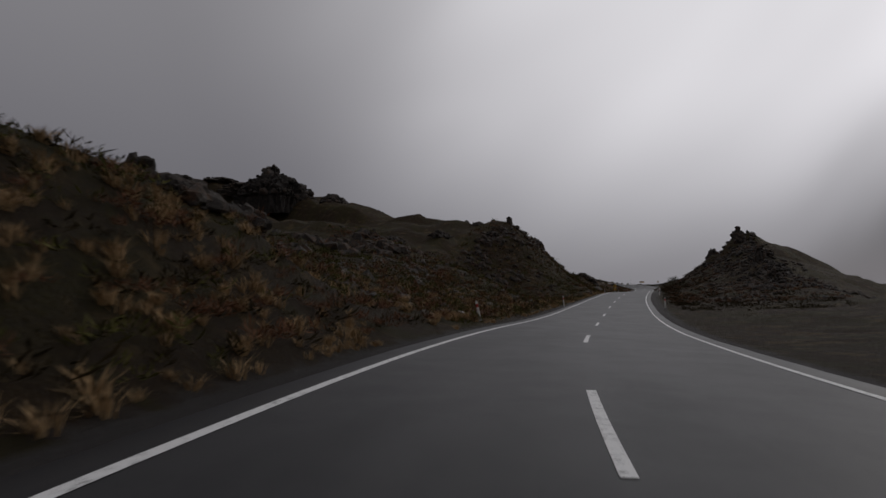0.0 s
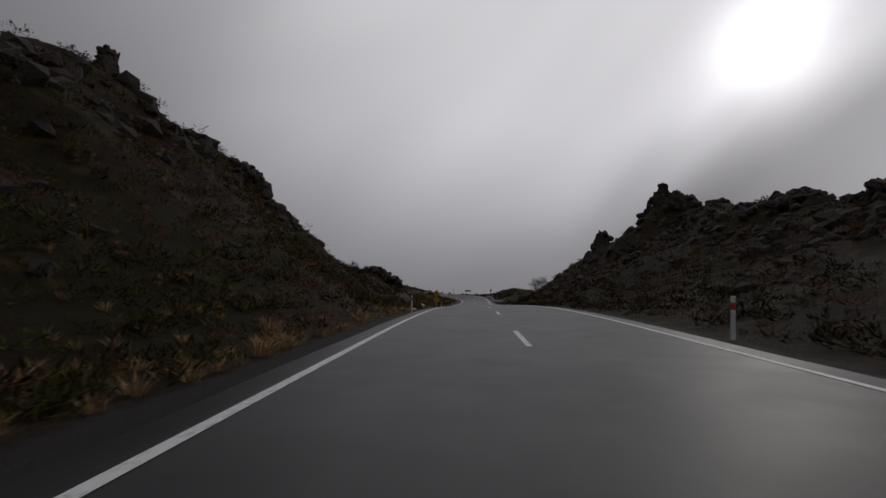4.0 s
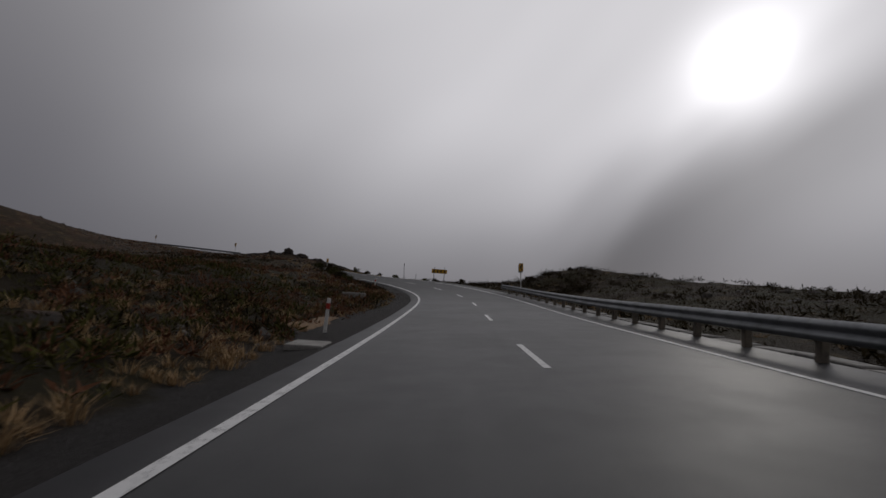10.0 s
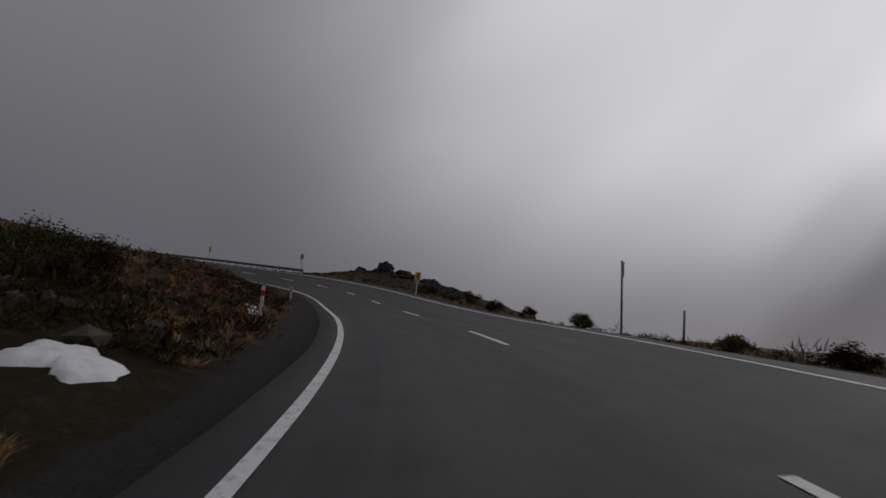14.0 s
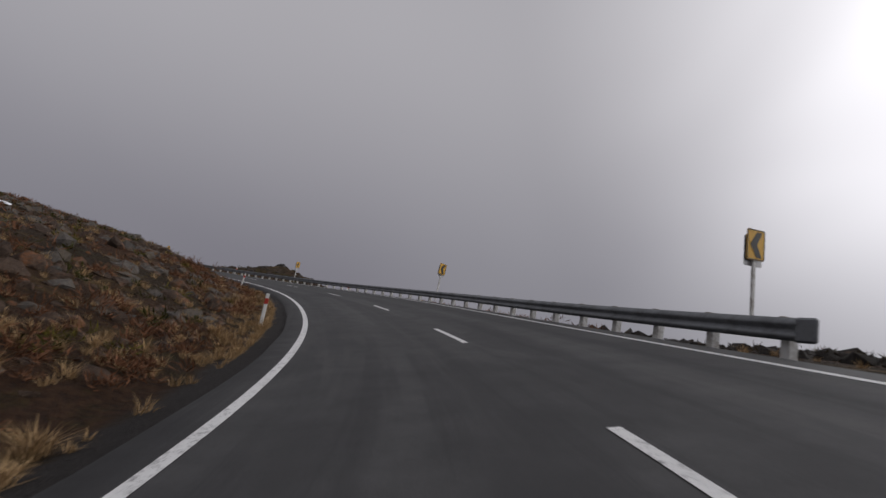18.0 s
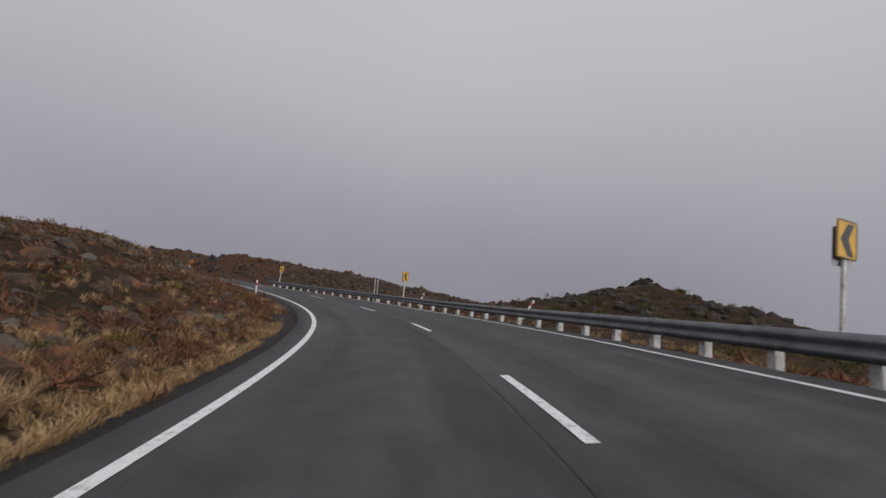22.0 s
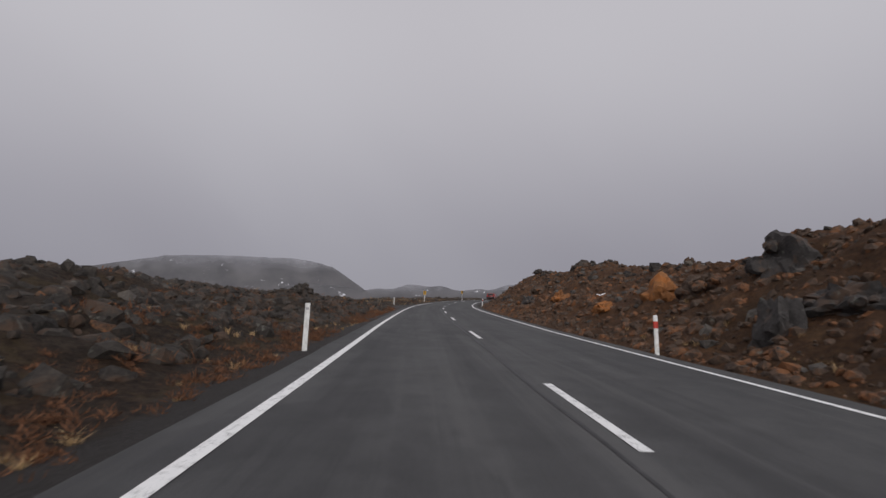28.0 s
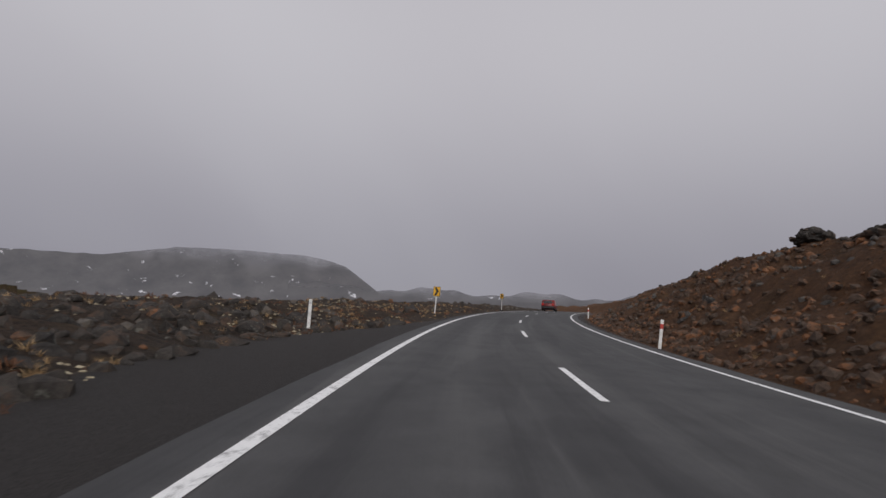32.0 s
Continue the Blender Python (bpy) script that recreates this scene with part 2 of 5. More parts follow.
    return {"Base Color": col, "Roughness": rough, "Specular IOR Level": 0.12, "bump": (h, 1.0, 0.25)}


def rock_look(dark, light, rust):
    def build(n, spot):
        own = n.add("ShaderNodeObjectInfo").outputs["Random"]
        isle = n.add("ShaderNodeNewGeometry").outputs["Random Per Island"]
        a = n.noise(spot, 1.7, 6.0, 0.7, 0.3)
        b = n.noise(spot, 14.0, 6.0, 0.8)
        v = n.math("ADD", n.math("MULTIPLY", a, 0.45), n.math("MULTIPLY", b, 0.55))
        v = n.math("ADD", v, n.math("MULTIPLY", n.math("SUBTRACT", n.math("ADD", n.math("MULTIPLY", own, 0.5), n.math("MULTIPLY", isle, 0.5)), 0.5), 0.16))
        col = n.ramp(v, (0.36, dark), (0.66, light))
        col = n.mix(n.step(n.math("ADD", a, n.math("MULTIPLY", own, 0.12)), 0.56, 0.7, 0.0, 0.8), col, rust)
        lichen = n.noise(spot, 5.0, 4.0, 0.6)
        col = n.mix(n.step(lichen, 0.62, 0.7, 0.0, 0.5), col, (0.17, 0.17, 0.145, 1))
        return {"Base Color": col, "Roughness": 0.86, "Specular IOR Level": 0.2, "bump": (v, 0.9, 0.07)}
    return build


def plant_look(low, high):
    def build(n, spot):
        own = n.add("ShaderNodeObjectInfo").outputs["Random"]
        isle = n.add("ShaderNodeNewGeometry").outputs["Random Per Island"]
        a = n.noise(spot, 3.5, 5.0, 0.8)
        v = n.math("ADD", n.math("MULTIPLY", isle, 0.4), n.math("ADD", n.math("MULTIPLY", own, 0.2), n.math("MULTIPLY", a, 0.4)))
        return {"Base Color": n.ramp(v, (0.2, low), (0.85, high)), "Roughness": 0.9, "Specular IOR Level": 0.1}
    return build


def worn_look(base, other, scale=6.0, rough=0.5, metal=0.0):
    def build(n, spot):
        a = n.noise(spot, scale, 6.0, 0.7)
        g = n.noise(spot, scale * 9, 4.0, 0.7)
        v = n.math("ADD", n.math("MULTIPLY", a, 0.7), n.math("MULTIPLY", g, 0.3))
        return {"Base Color": n.mix(n.step(v, 0.42, 0.66), base, other), "Roughness": n.math("MULTIPLY_ADD", a, 0.25, rough - 0.1), "Metallic": metal, "bump": (g, 0.12, 0.003)}
    return build


ASPHALT = material("damp_asphalt", asphalt_look)
PAINT = material("worn_road_paint", paint_look)
GROUND = material("heath_and_cinder", ground_look)
LAVA = material("dark_lava", rock_look((0.012, 0.0105, 0.010), (0.076, 0.066, 0.057), (0.078, 0.047, 0.031, 1)))
RUST_ROCK = material("rusty_lava", rock_look((0.026, 0.018, 0.014), (0.125, 0.084, 0.060), (0.21, 0.088, 0.036, 1)))
GREY_ROCK = material("grey_lava", rock_look((0.028, 0.025, 0.0235), (0.155, 0.138, 0.122), (0.10, 0.078, 0.055, 1)))
LICHEN = material("pale_lichen", worn_look((0.36, 0.31, 0.21, 1), (0.20, 0.16, 0.10, 1), 9.0, 0.9))
STRAW = material("dry_tussock", plant_look((0.14, 0.085, 0.042), (0.58, 0.40, 0.21)))
RED_HEATH = material("red_heath", plant_look((0.055, 0.028, 0.017), (0.25, 0.118, 0.064)))
GREEN_HEATH = material("green_heath", plant_look((0.020, 0.022, 0.007), (0.115, 0.105, 0.028)))
DARK_HEATH = material("dark_heath", plant_look((0.010, 0.008, 0.004), (0.058, 0.042, 0.018)))
YELLOW_HEATH = material("yellow_heath", plant_look((0.05, 0.045, 0.010), (0.22, 0.19, 0.035)))
TAN_EARTH = material("tan_earth", worn_look((0.23, 0.15, 0.085, 1), (0.12, 0.08, 0.05, 1), 4.0, 0.95))
SNOW = material("old_snow", worn_look((0.80, 0.82, 0.86, 1), (0.6, 0.6, 0.6, 1), 3.0, 0.6))
GALVANISED = material("galvanised_steel", worn_look((0.18, 0.19, 0.20, 1), (0.11, 0.115, 0.12, 1), 2.0, 0.5, 0.6))
WHITE_POST = material("white_plastic", worn_look((0.76, 0.76, 0.74, 1), (0.5, 0.49, 0.45, 1), 5.0, 0.5))
WHITE_WOOD = material("white_painted_wood", worn_look((0.70, 0.70, 0.68, 1), (0.34, 0.31, 0.27, 1), 6.0, 0.7))
RED_BAND = material("red_reflector", worn_look((0.48, 0.035, 0.02, 1), (0.36, 0.03, 0.02, 1), 8.0, 0.4))
YELLOW_SIGN = material("yellow_sign_sheet", worn_look((0.80, 0.44, 0.02, 1), (0.62, 0.33, 0.02, 1), 3.0, 0.4))
BLACK_SIGN = material("black_sign_sheet", worn_look((0.012, 0.012, 0.012, 1), (0.03, 0.03, 0.03, 1), 5.0, 0.45))
SIGN_BACK = material("aluminium_back", worn_look((0.40, 0.40, 0.41, 1), (0.30, 0.30, 0.30, 1), 3.0, 0.4, 0.7))
CONCRETE = material("old_concrete", worn_look((0.30, 0.29, 0.27, 1), (0.17, 0.165, 0.15, 1), 3.0, 0.85))

# ---- building helpers ----


def mesh_of(name, verts, faces, mat, smooth=False):
    me = bpy.data.meshes.new(name)
    me.from_pydata([tuple(map(float, v)) for v in verts], [], faces)
    me.materials.append(mat)
    if smooth:
        me.polygons.foreach_set("use_smooth", [True] * len(me.polygons))
    me.update()
    return me


def part(name, data, parent, label=""):
    ob = new(name, data)
    ob.parent = parent
    if label:
        ob["label"] = label
    return ob


def thing(name, label, category, group="", kind="", m=None):
    ob = tagged(new(name), label, category, group, kind)
    ob.empty_display_size = 0.2
    if m is not None:
        ob.matrix_world = m
    return ob


def bevelled(bm, width=0.006, segments=1):
    bmesh.ops.bevel(bm, geom=list(bm.edges), offset=width, segments=segments, affect="EDGES", clamp_overlap=True)
    return bm


def done(bm, name, mat, smooth=False):
    me = bpy.data.meshes.new(name)
    bm.normal_update()
    bm.to_mesh(me)
    bm.free()
    me.materials.append(mat)
    if smooth:
        me.polygons.foreach_set("use_smooth", [True] * len(me.polygons))
    return me


def box_mesh(name, size, mat, at=(0, 0, 0), bevel=0.006, turn=None):
    bm = bmesh.new()
    bmesh.ops.create_cube(bm, size=1.0)
    bmesh.ops.scale(bm, vec=size, verts=bm.verts)
    if bevel:
        bevelled(bm, bevel)
    if turn is not None:
        bmesh.ops.transform(bm, matrix=turn, verts=bm.verts)
    bmesh.ops.translate(bm, vec=at, verts=bm.verts)
    return done(bm, name, mat)


def tube_mesh(name, r, height, mat, at=(0, 0, 0), sides=12, r_top=None):
    bm = bmesh.new()
    bmesh.ops.create_cone(bm, cap_ends=True, segments=sides, radius1=r, radius2=r if r_top is None else r_top, depth=height)
    bmesh.ops.translate(bm, vec=(at[0], at[1], at[2] + height / 2), verts=bm.verts)
    return done(bm, name, mat, True)


def plate_mesh(name, outline, thick, mat, y=0.0, bevel=0.0):
    """A flat plate in the x-z plane, its face towards -y, from an outline."""
    bm = bmesh.new()
    f = bm.faces.new([bm.verts.new((px, y, pz)) for px, pz in outline])
    ext = bmesh.ops.extrude_face_region(bm, geom=[f])
    bmesh.ops.translate(bm, vec=(0, thick, 0), verts=[v for v in ext["geom"] if isinstance(v, bmesh.types.BMVert)])
    bmesh.ops.recalc_face_normals(bm, faces=bm.faces)
    if bevel:
        bevelled(bm, bevel)
    return done(bm, name, mat)


def rounded(wid, hei, r, n=4):
    pts = []
    for cx, cz, a0 in ((wid / 2 - r, hei / 2 - r, 0), (-wid / 2 + r, hei / 2 - r, 90), (-wid / 2 + r, -hei / 2 + r, 180), (wid / 2 - r, -hei / 2 + r, 270)):
        pts += [(cx + r * math.cos(radians(a0 + 90 * k / n)), cz + r * math.sin(radians(a0 + 90 * k / n))) for k in range(n + 1)]
    return pts


# noise over the plan, for whole arrays at once


def lattice(ix, iy, seed):
    h = (ix.astype(np.int64) * 374761393 + iy.astype(np.int64) * 668265263 + seed * 1442695041) & 0xFFFFFFFF
    h = ((h ^ (h >> 13)) * 1274126177) & 0xFFFFFFFF
    return ((h ^ (h >> 16)) & 0xFFFF) / 65535.0


def smooth_noise(x, y, seed):
    ix, iy = np.floor(x), np.floor(y)
    fx, fy = x - ix, y - iy
    fx, fy = fx * fx * (3 - 2 * fx), fy * fy * (3 - 2 * fy)
    a, b = lattice(ix, iy, seed), lattice(ix + 1, iy, seed)
    c, d = lattice(ix, iy + 1, seed), lattice(ix + 1, iy + 1, seed)
    return (a + (b - a) * fx) * (1 - fy) + (c + (d - c) * fx) * fy


def fractal(x, y, size, octaves=5, seed=1, gain=0.5):
    total, amp, norm = 0.0, 1.0, 0.0
    for k in range(octaves):
        f = 2.0**k / size
        total = total + amp * (smooth_noise(x * f + 17.3 * k, y * f - 9.1 * k, seed + k) * 2 - 1)
        norm += amp
        amp *= gain
    return total / norm


def ridged(x, y, size, octaves=4, seed=5):
    total, amp, norm = 0.0, 1.0, 0.0
    for k in range(octaves):
        f = 2.0**k / size
        total = total + amp * (1 - np.abs(smooth_noise(x * f, y * f, seed + k) * 2 - 1) * 2)
        norm += amp
        amp *= 0.55
    return total / norm


# ---- the lie of the land ----
# station: height of the crest beside the road, how far out it lies, and its fall per metre beyond
LEFT_BANK = [
    (-20, 5.0, 11, 0.1), (-6, 4.0, 11, 0.12), (-2, 3.2, 14, 0.12), (5, 4.0, 19, 0.12), (14, 5.2, 20, 0.14), (25, 6.8, 21, 0.16), (36, 7.4, 28, 0.16), (46, 8.2, 31, 0.16), (56, 9.4, 27, 0.14), (64, 11.0, 21, 0.04), (71, 13.2, 22, -0.06),
    (80, 12.4, 22.5, 0.16), (88, 11.4, 20.5, 0.22), (95, 8.2, 19, 0.24), (104, 5.4, 19, 0.2), (110, 4.4, 13.5, 0.1), (116, 4.2, 13, 0.05), (122, 3.3, 14, 0.06), (130, 2.6, 17, 0.12), (141, 2.6, 18, 0.12), (153, 2.5, 18, 0.13),
    (163, 2.1, 18, 0.12), (172, 1.8, 16, 0.05), (180, 1.5, 14, 0.0), (188, 1.4, 12, 0.0), (205, 1.6, 11, -0.1),
    (222, 2.0, 11, -0.06), (245, 1.85, 11, -0.03), (262, 1.8, 11, 0.02), (285, 1.8, 11, 0.14), (305, 2.1, 12, 0.12), (325, 2.4, 12, 0.1),
    (350, 2.5, 12, 0.06), (370, 2.5, 12, -0.02), (381, 2.1, 12, -0.01), (388, 1.6, 12, 0.0), (405, 1.4, 12, 0.0), (420, 0.95, 11, -0.01), (435, 0.65, 11, -0.01), (455, 0.4, 14, -0.02), (600, 0.6, 14, -0.02)]
RIGHT_BANK = [
    (-20, 0.6, 22, 0.0), (20, 0.8, 22, 0.0), (35, 0.6, 21, -0.3), (50, 1.4, 20, -0.3), (60, 2.7, 19, -0.3), (70, 4.7, 19, -0.3), (80, 6.2, 20, -0.3),
    (90, 8.4, 20, -0.35), (98, 9.5, 22, -0.35), (108, 11.8, 23, -0.4), (115, 11.0, 22, -0.35), (121, 8.0, 18, -0.3), (127, 4.1, 15, -0.3), (132, 1.8, 13, -0.15), (137, 1.2, 14, -0.02), (148, 1.0, 20, -0.02),
    (158, 1.7, 22, 0.0), (180, 1.9, 20, -0.02), (192, 2.7, 12, -0.1), (203, 0.9, 13, -0.25), (213, -0.3, 12, -0.4), (225, -1.0, 10, -0.5), (240, -0.4, 12, -0.5),
    (252, 0.4, 12, -0.3), (261, 1.6, 12, -0.3), (266, 1.0, 12, -0.3), (272, -0.4, 12, -0.4), (282, -1.5, 12, -0.5), (314, -1.6, 12, -0.5), (324, 0.9, 16, -0.4), (332.5, 2.9, 17, -0.35),
    (341.5, 0.5, 17, -0.3), (350, 0.6, 15, -0.08), (358, 1.2, 14, -0.06), (366, 2.2, 13, -0.05), (376, 2.6, 12, -0.05), (384, 2.8, 12, -0.05), (392, 3.4, 12, -0.05), (399, 3.5, 12, -0.05), (410, 2.5, 12, -0.05), (424, 3.9, 12, -0.05),
    (434, 2.8, 12, -0.05), (447, 3.7, 12, -0.05), (457, 4.2, 12, -0.05), (465, 3.7, 12, -0.05), (475, 2.8, 12, -0.05), (520, 3.4, 13, -0.05), (600, 3.0, 14, -0.05)]


def nearest_road(x, y):
    """Station and offset (right positive) of the nearest point of the road, for arrays; and a broad mean of the road's height round there."""
    s, e, mean = np.empty_like(x), np.empty_like(x), np.empty_like(x)
    for k in range(0, len(x), 8000):
        dx, dy = x[k:k + 8000, None] - ROAD_X[None], y[k:k + 8000, None] - ROAD_Y[None]
        d2 = dx * dx + dy * dy
        j = d2.argmin(1)
        i = np.arange(len(j))
        h = HEADING[j]
        ahead = -dx[i, j] * np.sin(h) + dy[i, j] * np.cos(h)
        s[k:k + 8000] = STATION[j] + np.clip(ahead, -0.6, 0.6)
        e[k:k + 8000] = np.sign(dx[i, j] * np.cos(h) + dy[i, j] * np.sin(h)) * np.sqrt(d2[i, j])
        w8 = 1 / (d2[:, ::4] + 60.0) ** 2
        mean[k:k + 8000] = (w8 * ROAD_Z[None, ::4]).sum(1) / w8.sum(1)
    return s, e, mean


def land(s, e, mean, x, y):
    """Height of the ground at station s and offset e (arrays), with x and y for the roughness."""
    u = np.abs(e)
    road = np.interp(s, STATION, ROAD_Z) + np.clip(e, -4.5, 4.5) * np.interp(s, STATION, FALL)
    left, right = np.array(LEFT_BANK), np.array(RIGHT_BANK)
    crest = np.where(e < 0, np.interp(s, left[:, 0], left[:, 1]), np.interp(s, right[:, 0], right[:, 1]))
    out = np.where(e < 0, np.interp(s, left[:, 0], left[:, 2]), np.interp(s, right[:, 0], right[:, 2]))
    fall = np.where(e < 0, np.interp(s, left[:, 0], left[:, 3]), np.interp(s, right[:, 0], right[:, 3]))
    foot = np.where(e < 0, np.where(s > 236, 4.15, 4.5) + 8.5 * np.exp(-((s - 45) / 9.0) ** 2) + 3.0 * np.exp(-((s - 89) / 11.0) ** 2) + 1.6 * np.exp(-((s - 114) / 7.0) ** 2), np.where(s > 236, 4.5, 4.9)) + pullout(s, e)
    k = np.clip((u - foot) / np.maximum(out - foot, 2.0), 0, 1)
    rise = 0.55 * k + 0.45 * k * k * (3 - 2 * k)
    z = road - 0.05 - 0.12 * np.clip((u - 3.4) / 1.0, 0, 1) + crest * rise + fall * np.maximum(u - out, 0)
    # far from the road the land follows the broad mean; outside the bend it falls into the valley
    hill = np.clip((135 - s) / 30, 0, 1) * (e < 0)      # the first hill goes on rising away from the road
    broad = mean + (0.6 + 0.4 * hill) * crest + np.maximum(np.clip(fall * (u - out), -70, 3 + 11 * hill), np.where(s < 200, -11.0, -70.0))
    far = np.clip((u - out - 4) / 30, 0, 1)
    z = z + (broad - z) * far * far * (3 - 2 * far)
    rough = np.clip((u - foot + 0.4) / 5, 0, 1)
    z = z + rough * (0.35 * fractal(x, y, 7.0, 5, 3) + 0.16 * fractal(x, y, 1.7, 3, 21))
    lumpy = np.clip((s - 362) / 12, 0, 1) * np.clip((u - foot) / 2.0, 0, 1)
    z = z + lumpy * (0.42 * fractal(x, y, 3.0, 3, 61) + 0.22 * ridged(x, y, 1.6, 2, 67))
    cut = lumpy * (e > 0) * np.clip((s - 372) / 8, 0, 1)
    z = z + cut * (0.30 * ridged(x, y, 2.4, 3, 71) + 0.12 * fractal(x, y, 0.9, 2, 77))
    high = np.clip((crest - 1.0) / 7, 0, 1) * np.clip((u - foot) / 10, 0, 1)
    z = z + high * (1.9 * (np.maximum(ridged(x, y, 9.0, 4, 7), -0.1) - 0.45) * np.clip((u - 9) / 8, 0, 1) + 0.8 * fractal(x, y, 5.0, 4, 11))
    return z


def pullout(s, e):
    """Extra width of the gravel beside the road."""
    a = np.where(e < 0, 2.6 * np.exp(-((s - 442) / 10.0) ** 2) + 1.2 * np.exp(-((s - 166) / 8.0) ** 2) + 0.25 * np.exp(-((s - 95) / 20.0) ** 2), 0.0)
    return a + np.where(e > 0, 1.0 * np.exp(-((s - 160) / 30.0) ** 2) + 0.3 * np.exp(-((s - 90) / 25.0) ** 2), 0.0)


def ground_at(s, e):
    """One place on the ground beside the road."""
    p = road_xyz(np.array([float(s)]), np.array([float(e)]))
    n = nearest_road(p[:, 0], p[:, 1])
    z = land(*n, p[:, 0], p[:, 1])
    return Vector((p[0, 0], p[0, 1], z[0]))


def ground_many(s, e):
    p = road_xyz(s, e)
    n = nearest_road(p[:, 0], p[:, 1])
    p[:, 2] = land(*n, p[:, 0], p[:, 1])
    return p


def give(me, name, values):
    a = me.attributes.new(name, "FLOAT", "POINT")
    a.data.foreach_set("value", np.asarray(values, np.float32))


def zone_of(s):
    return np.clip((s - 185) / 60, 0, 1)


def grid_faces(rows_n, cols_n):
    i = np.arange((rows_n - 1) * (cols_n - 1))
    r, c = i // (cols_n - 1), i % (cols_n - 1)
    a = r * cols_n + c
    return np.stack([a, a + 1, a + cols_n + 1, a + cols_n], 1)


def sheet(name, pts, rows_n, cols_n, mat, keep=None, flip=False):
    f = grid_faces(rows_n, cols_n)
    if keep is not None:
        f = f[keep[f].any(1)]
    if flip:
        f = f[:, ::-1]
    me = bpy.data.meshes.new(name)
    me.vertices.add(len(pts))
    me.vertices.foreach_set("co", pts.ravel())
    me.loops.add(f.size)
    me.loops.foreach_set("vertex_index", f.ravel().astype(np.int32))
    me.polygons.add(len(f))
    me.polygons.foreach_set("loop_start", np.arange(0, f.size, 4, dtype=np.int32))
    me.polygons.foreach_set("loop_total", np.full(len(f), 4, dtype=np.int32))
    me.polygons.foreach_set("use_smooth", np.ones(len(f), dtype=bool))
    me.materials.append(mat)
    me.update()
    me.validate()
    return me


# ground: one sheet to the horizon, close-meshed round the road
def spread(lo, hi, step, reach):
    mid = np.arange(lo, hi + 0.1, step)
    away = []
    d, at = step, 0.0
    while at < reach:
        d *= 1.22
        at += d
        away.append(at)
    away = np.array(away)
    return np.concatenate([lo - away[::-1], mid, mid[-1] + away])


gx, gy = spread(-330, 70, 1.5, 3500), spread(-60, 290, 1.5, 3500)
PX, PY = (a.ravel() for a in np.meshgrid(gx, gy))
station, offset, mean = nearest_road(PX, PY)
PZ = land(station, offset, mean, PX, PY)
u = np.abs(offset)
PZ = PZ - 0.9 * np.clip((15.5 - u) / 1.5, 0, 1)
beyond = np.clip((u - 120) / 700, 0, 1)
PZ = PZ + beyond * (fractal(PX, PY, 400.0, 4, 31) * 14 - 12)
ground_mesh = sheet("ground", np.stack([PX, PY, PZ], 1), len(gy), len(gx), GROUND)
give(ground_mesh, "zone", zone_of(station))
give(ground_mesh, "verge", np.zeros(len(PX)))
give(ground_mesh, "rust", np.clip((station - 366) / 14, 0, 1) * (offset > 0) * np.clip((24 - u) / 8, 0, 1))
give(ground_mesh, "ash", np.clip((station - 340) / 20, 0, 1) * np.maximum(offset < 0, np.clip((u - 16) / 8, 0, 1)))
tagged(new("ground", ground_mesh), "rough volcanic heath of dark cinder, tussock and lava", "ground", kind="structure")

# banks: the close ground along both sides of the road
along = np.arange(-20, 599, 0.55)
for side, name in ((-1, "bank_left"), (1, "bank_right")):
    off = np.concatenate([np.arange(3.35, 6.0, 0.28), np.arange(6.1, 16.2, 0.42)]) * side
    S, E = np.meshgrid(along, off, indexing="ij")
    P3 = road_xyz(S.ravel(), E.ravel())
    n3 = nearest_road(P3[:, 0], P3[:, 1])
    P3[:, 2] = land(n3[0], n3[1], n3[2], P3[:, 0], P3[:, 1])
    P3[:, 2] -= np.where(np.abs(E.ravel()) < 3.4, 0.06, 0)
    me = sheet(name, P3, len(along), len(off), GROUND, flip=side < 0)
    give(me, "zone", zone_of(S.ravel()))
    give(me, "ash", np.clip((S.ravel() - 362) / 10, 0, 1) * (side < 0))
    give(me, "rust", np.clip((S.ravel() - 366) / 14, 0, 1) * (side > 0))
    give(me, "verge", np.clip(1.15 - (np.abs(E.ravel()) - 3.4 - pullout(S.ravel(), E.ravel())) / np.where(S.ravel() > 236, 1.15, 1.6), 0, 1))
    tagged(new(name, me), "roadside bank of cinder, heath and gravel", "bank", kind="structure")

# road
s_list = np.arange(-20, 599, 0.75)
cross = np.array([-3.55, -3.5, -3.0, -2.3, -1.5, -0.7, 0, 0.7, 1.5, 2.3, 3.0, 3.55, 3.6])
S, E = np.meshgrid(s_list, cross, indexing="ij")
wide = 0.75 * np.clip((S.ravel() - 112) / 8, 0, 1) * np.clip((212 - S.ravel()) / 10, 0, 1) * (E.ravel() > 3.2)
wave = wide + 0.05 * fractal(S.ravel() * 1.0, E.ravel() * 0 + np.sign(E.ravel()) * 9, 2.5, 3, 41) * (np.abs(E.ravel()) > 3.45)
R3 = road_xyz(S.ravel(), E.ravel() + wave, np.where((E.ravel() < -3.52) | (E.ravel() > 3.57), -0.12, 0.0))
road_mesh = sheet("road", R3, len(s_list), len(cross), ASPHALT)
give(road_mesh, "wet", np.clip(1 - (S.ravel() - 175) / 60, 0.12, 1))
give(road_mesh, "lane", E.ravel())
give(road_mesh, "along", S.ravel())
give(road_mesh, "track", np.exp(-((np.abs(np.abs(E.ravel()) - 1.55) - 0.8) / 0.35) ** 2))
tagged(new("road", road_mesh), "damp two-lane asphalt road with worn wheel tracks", "road", kind="structure")


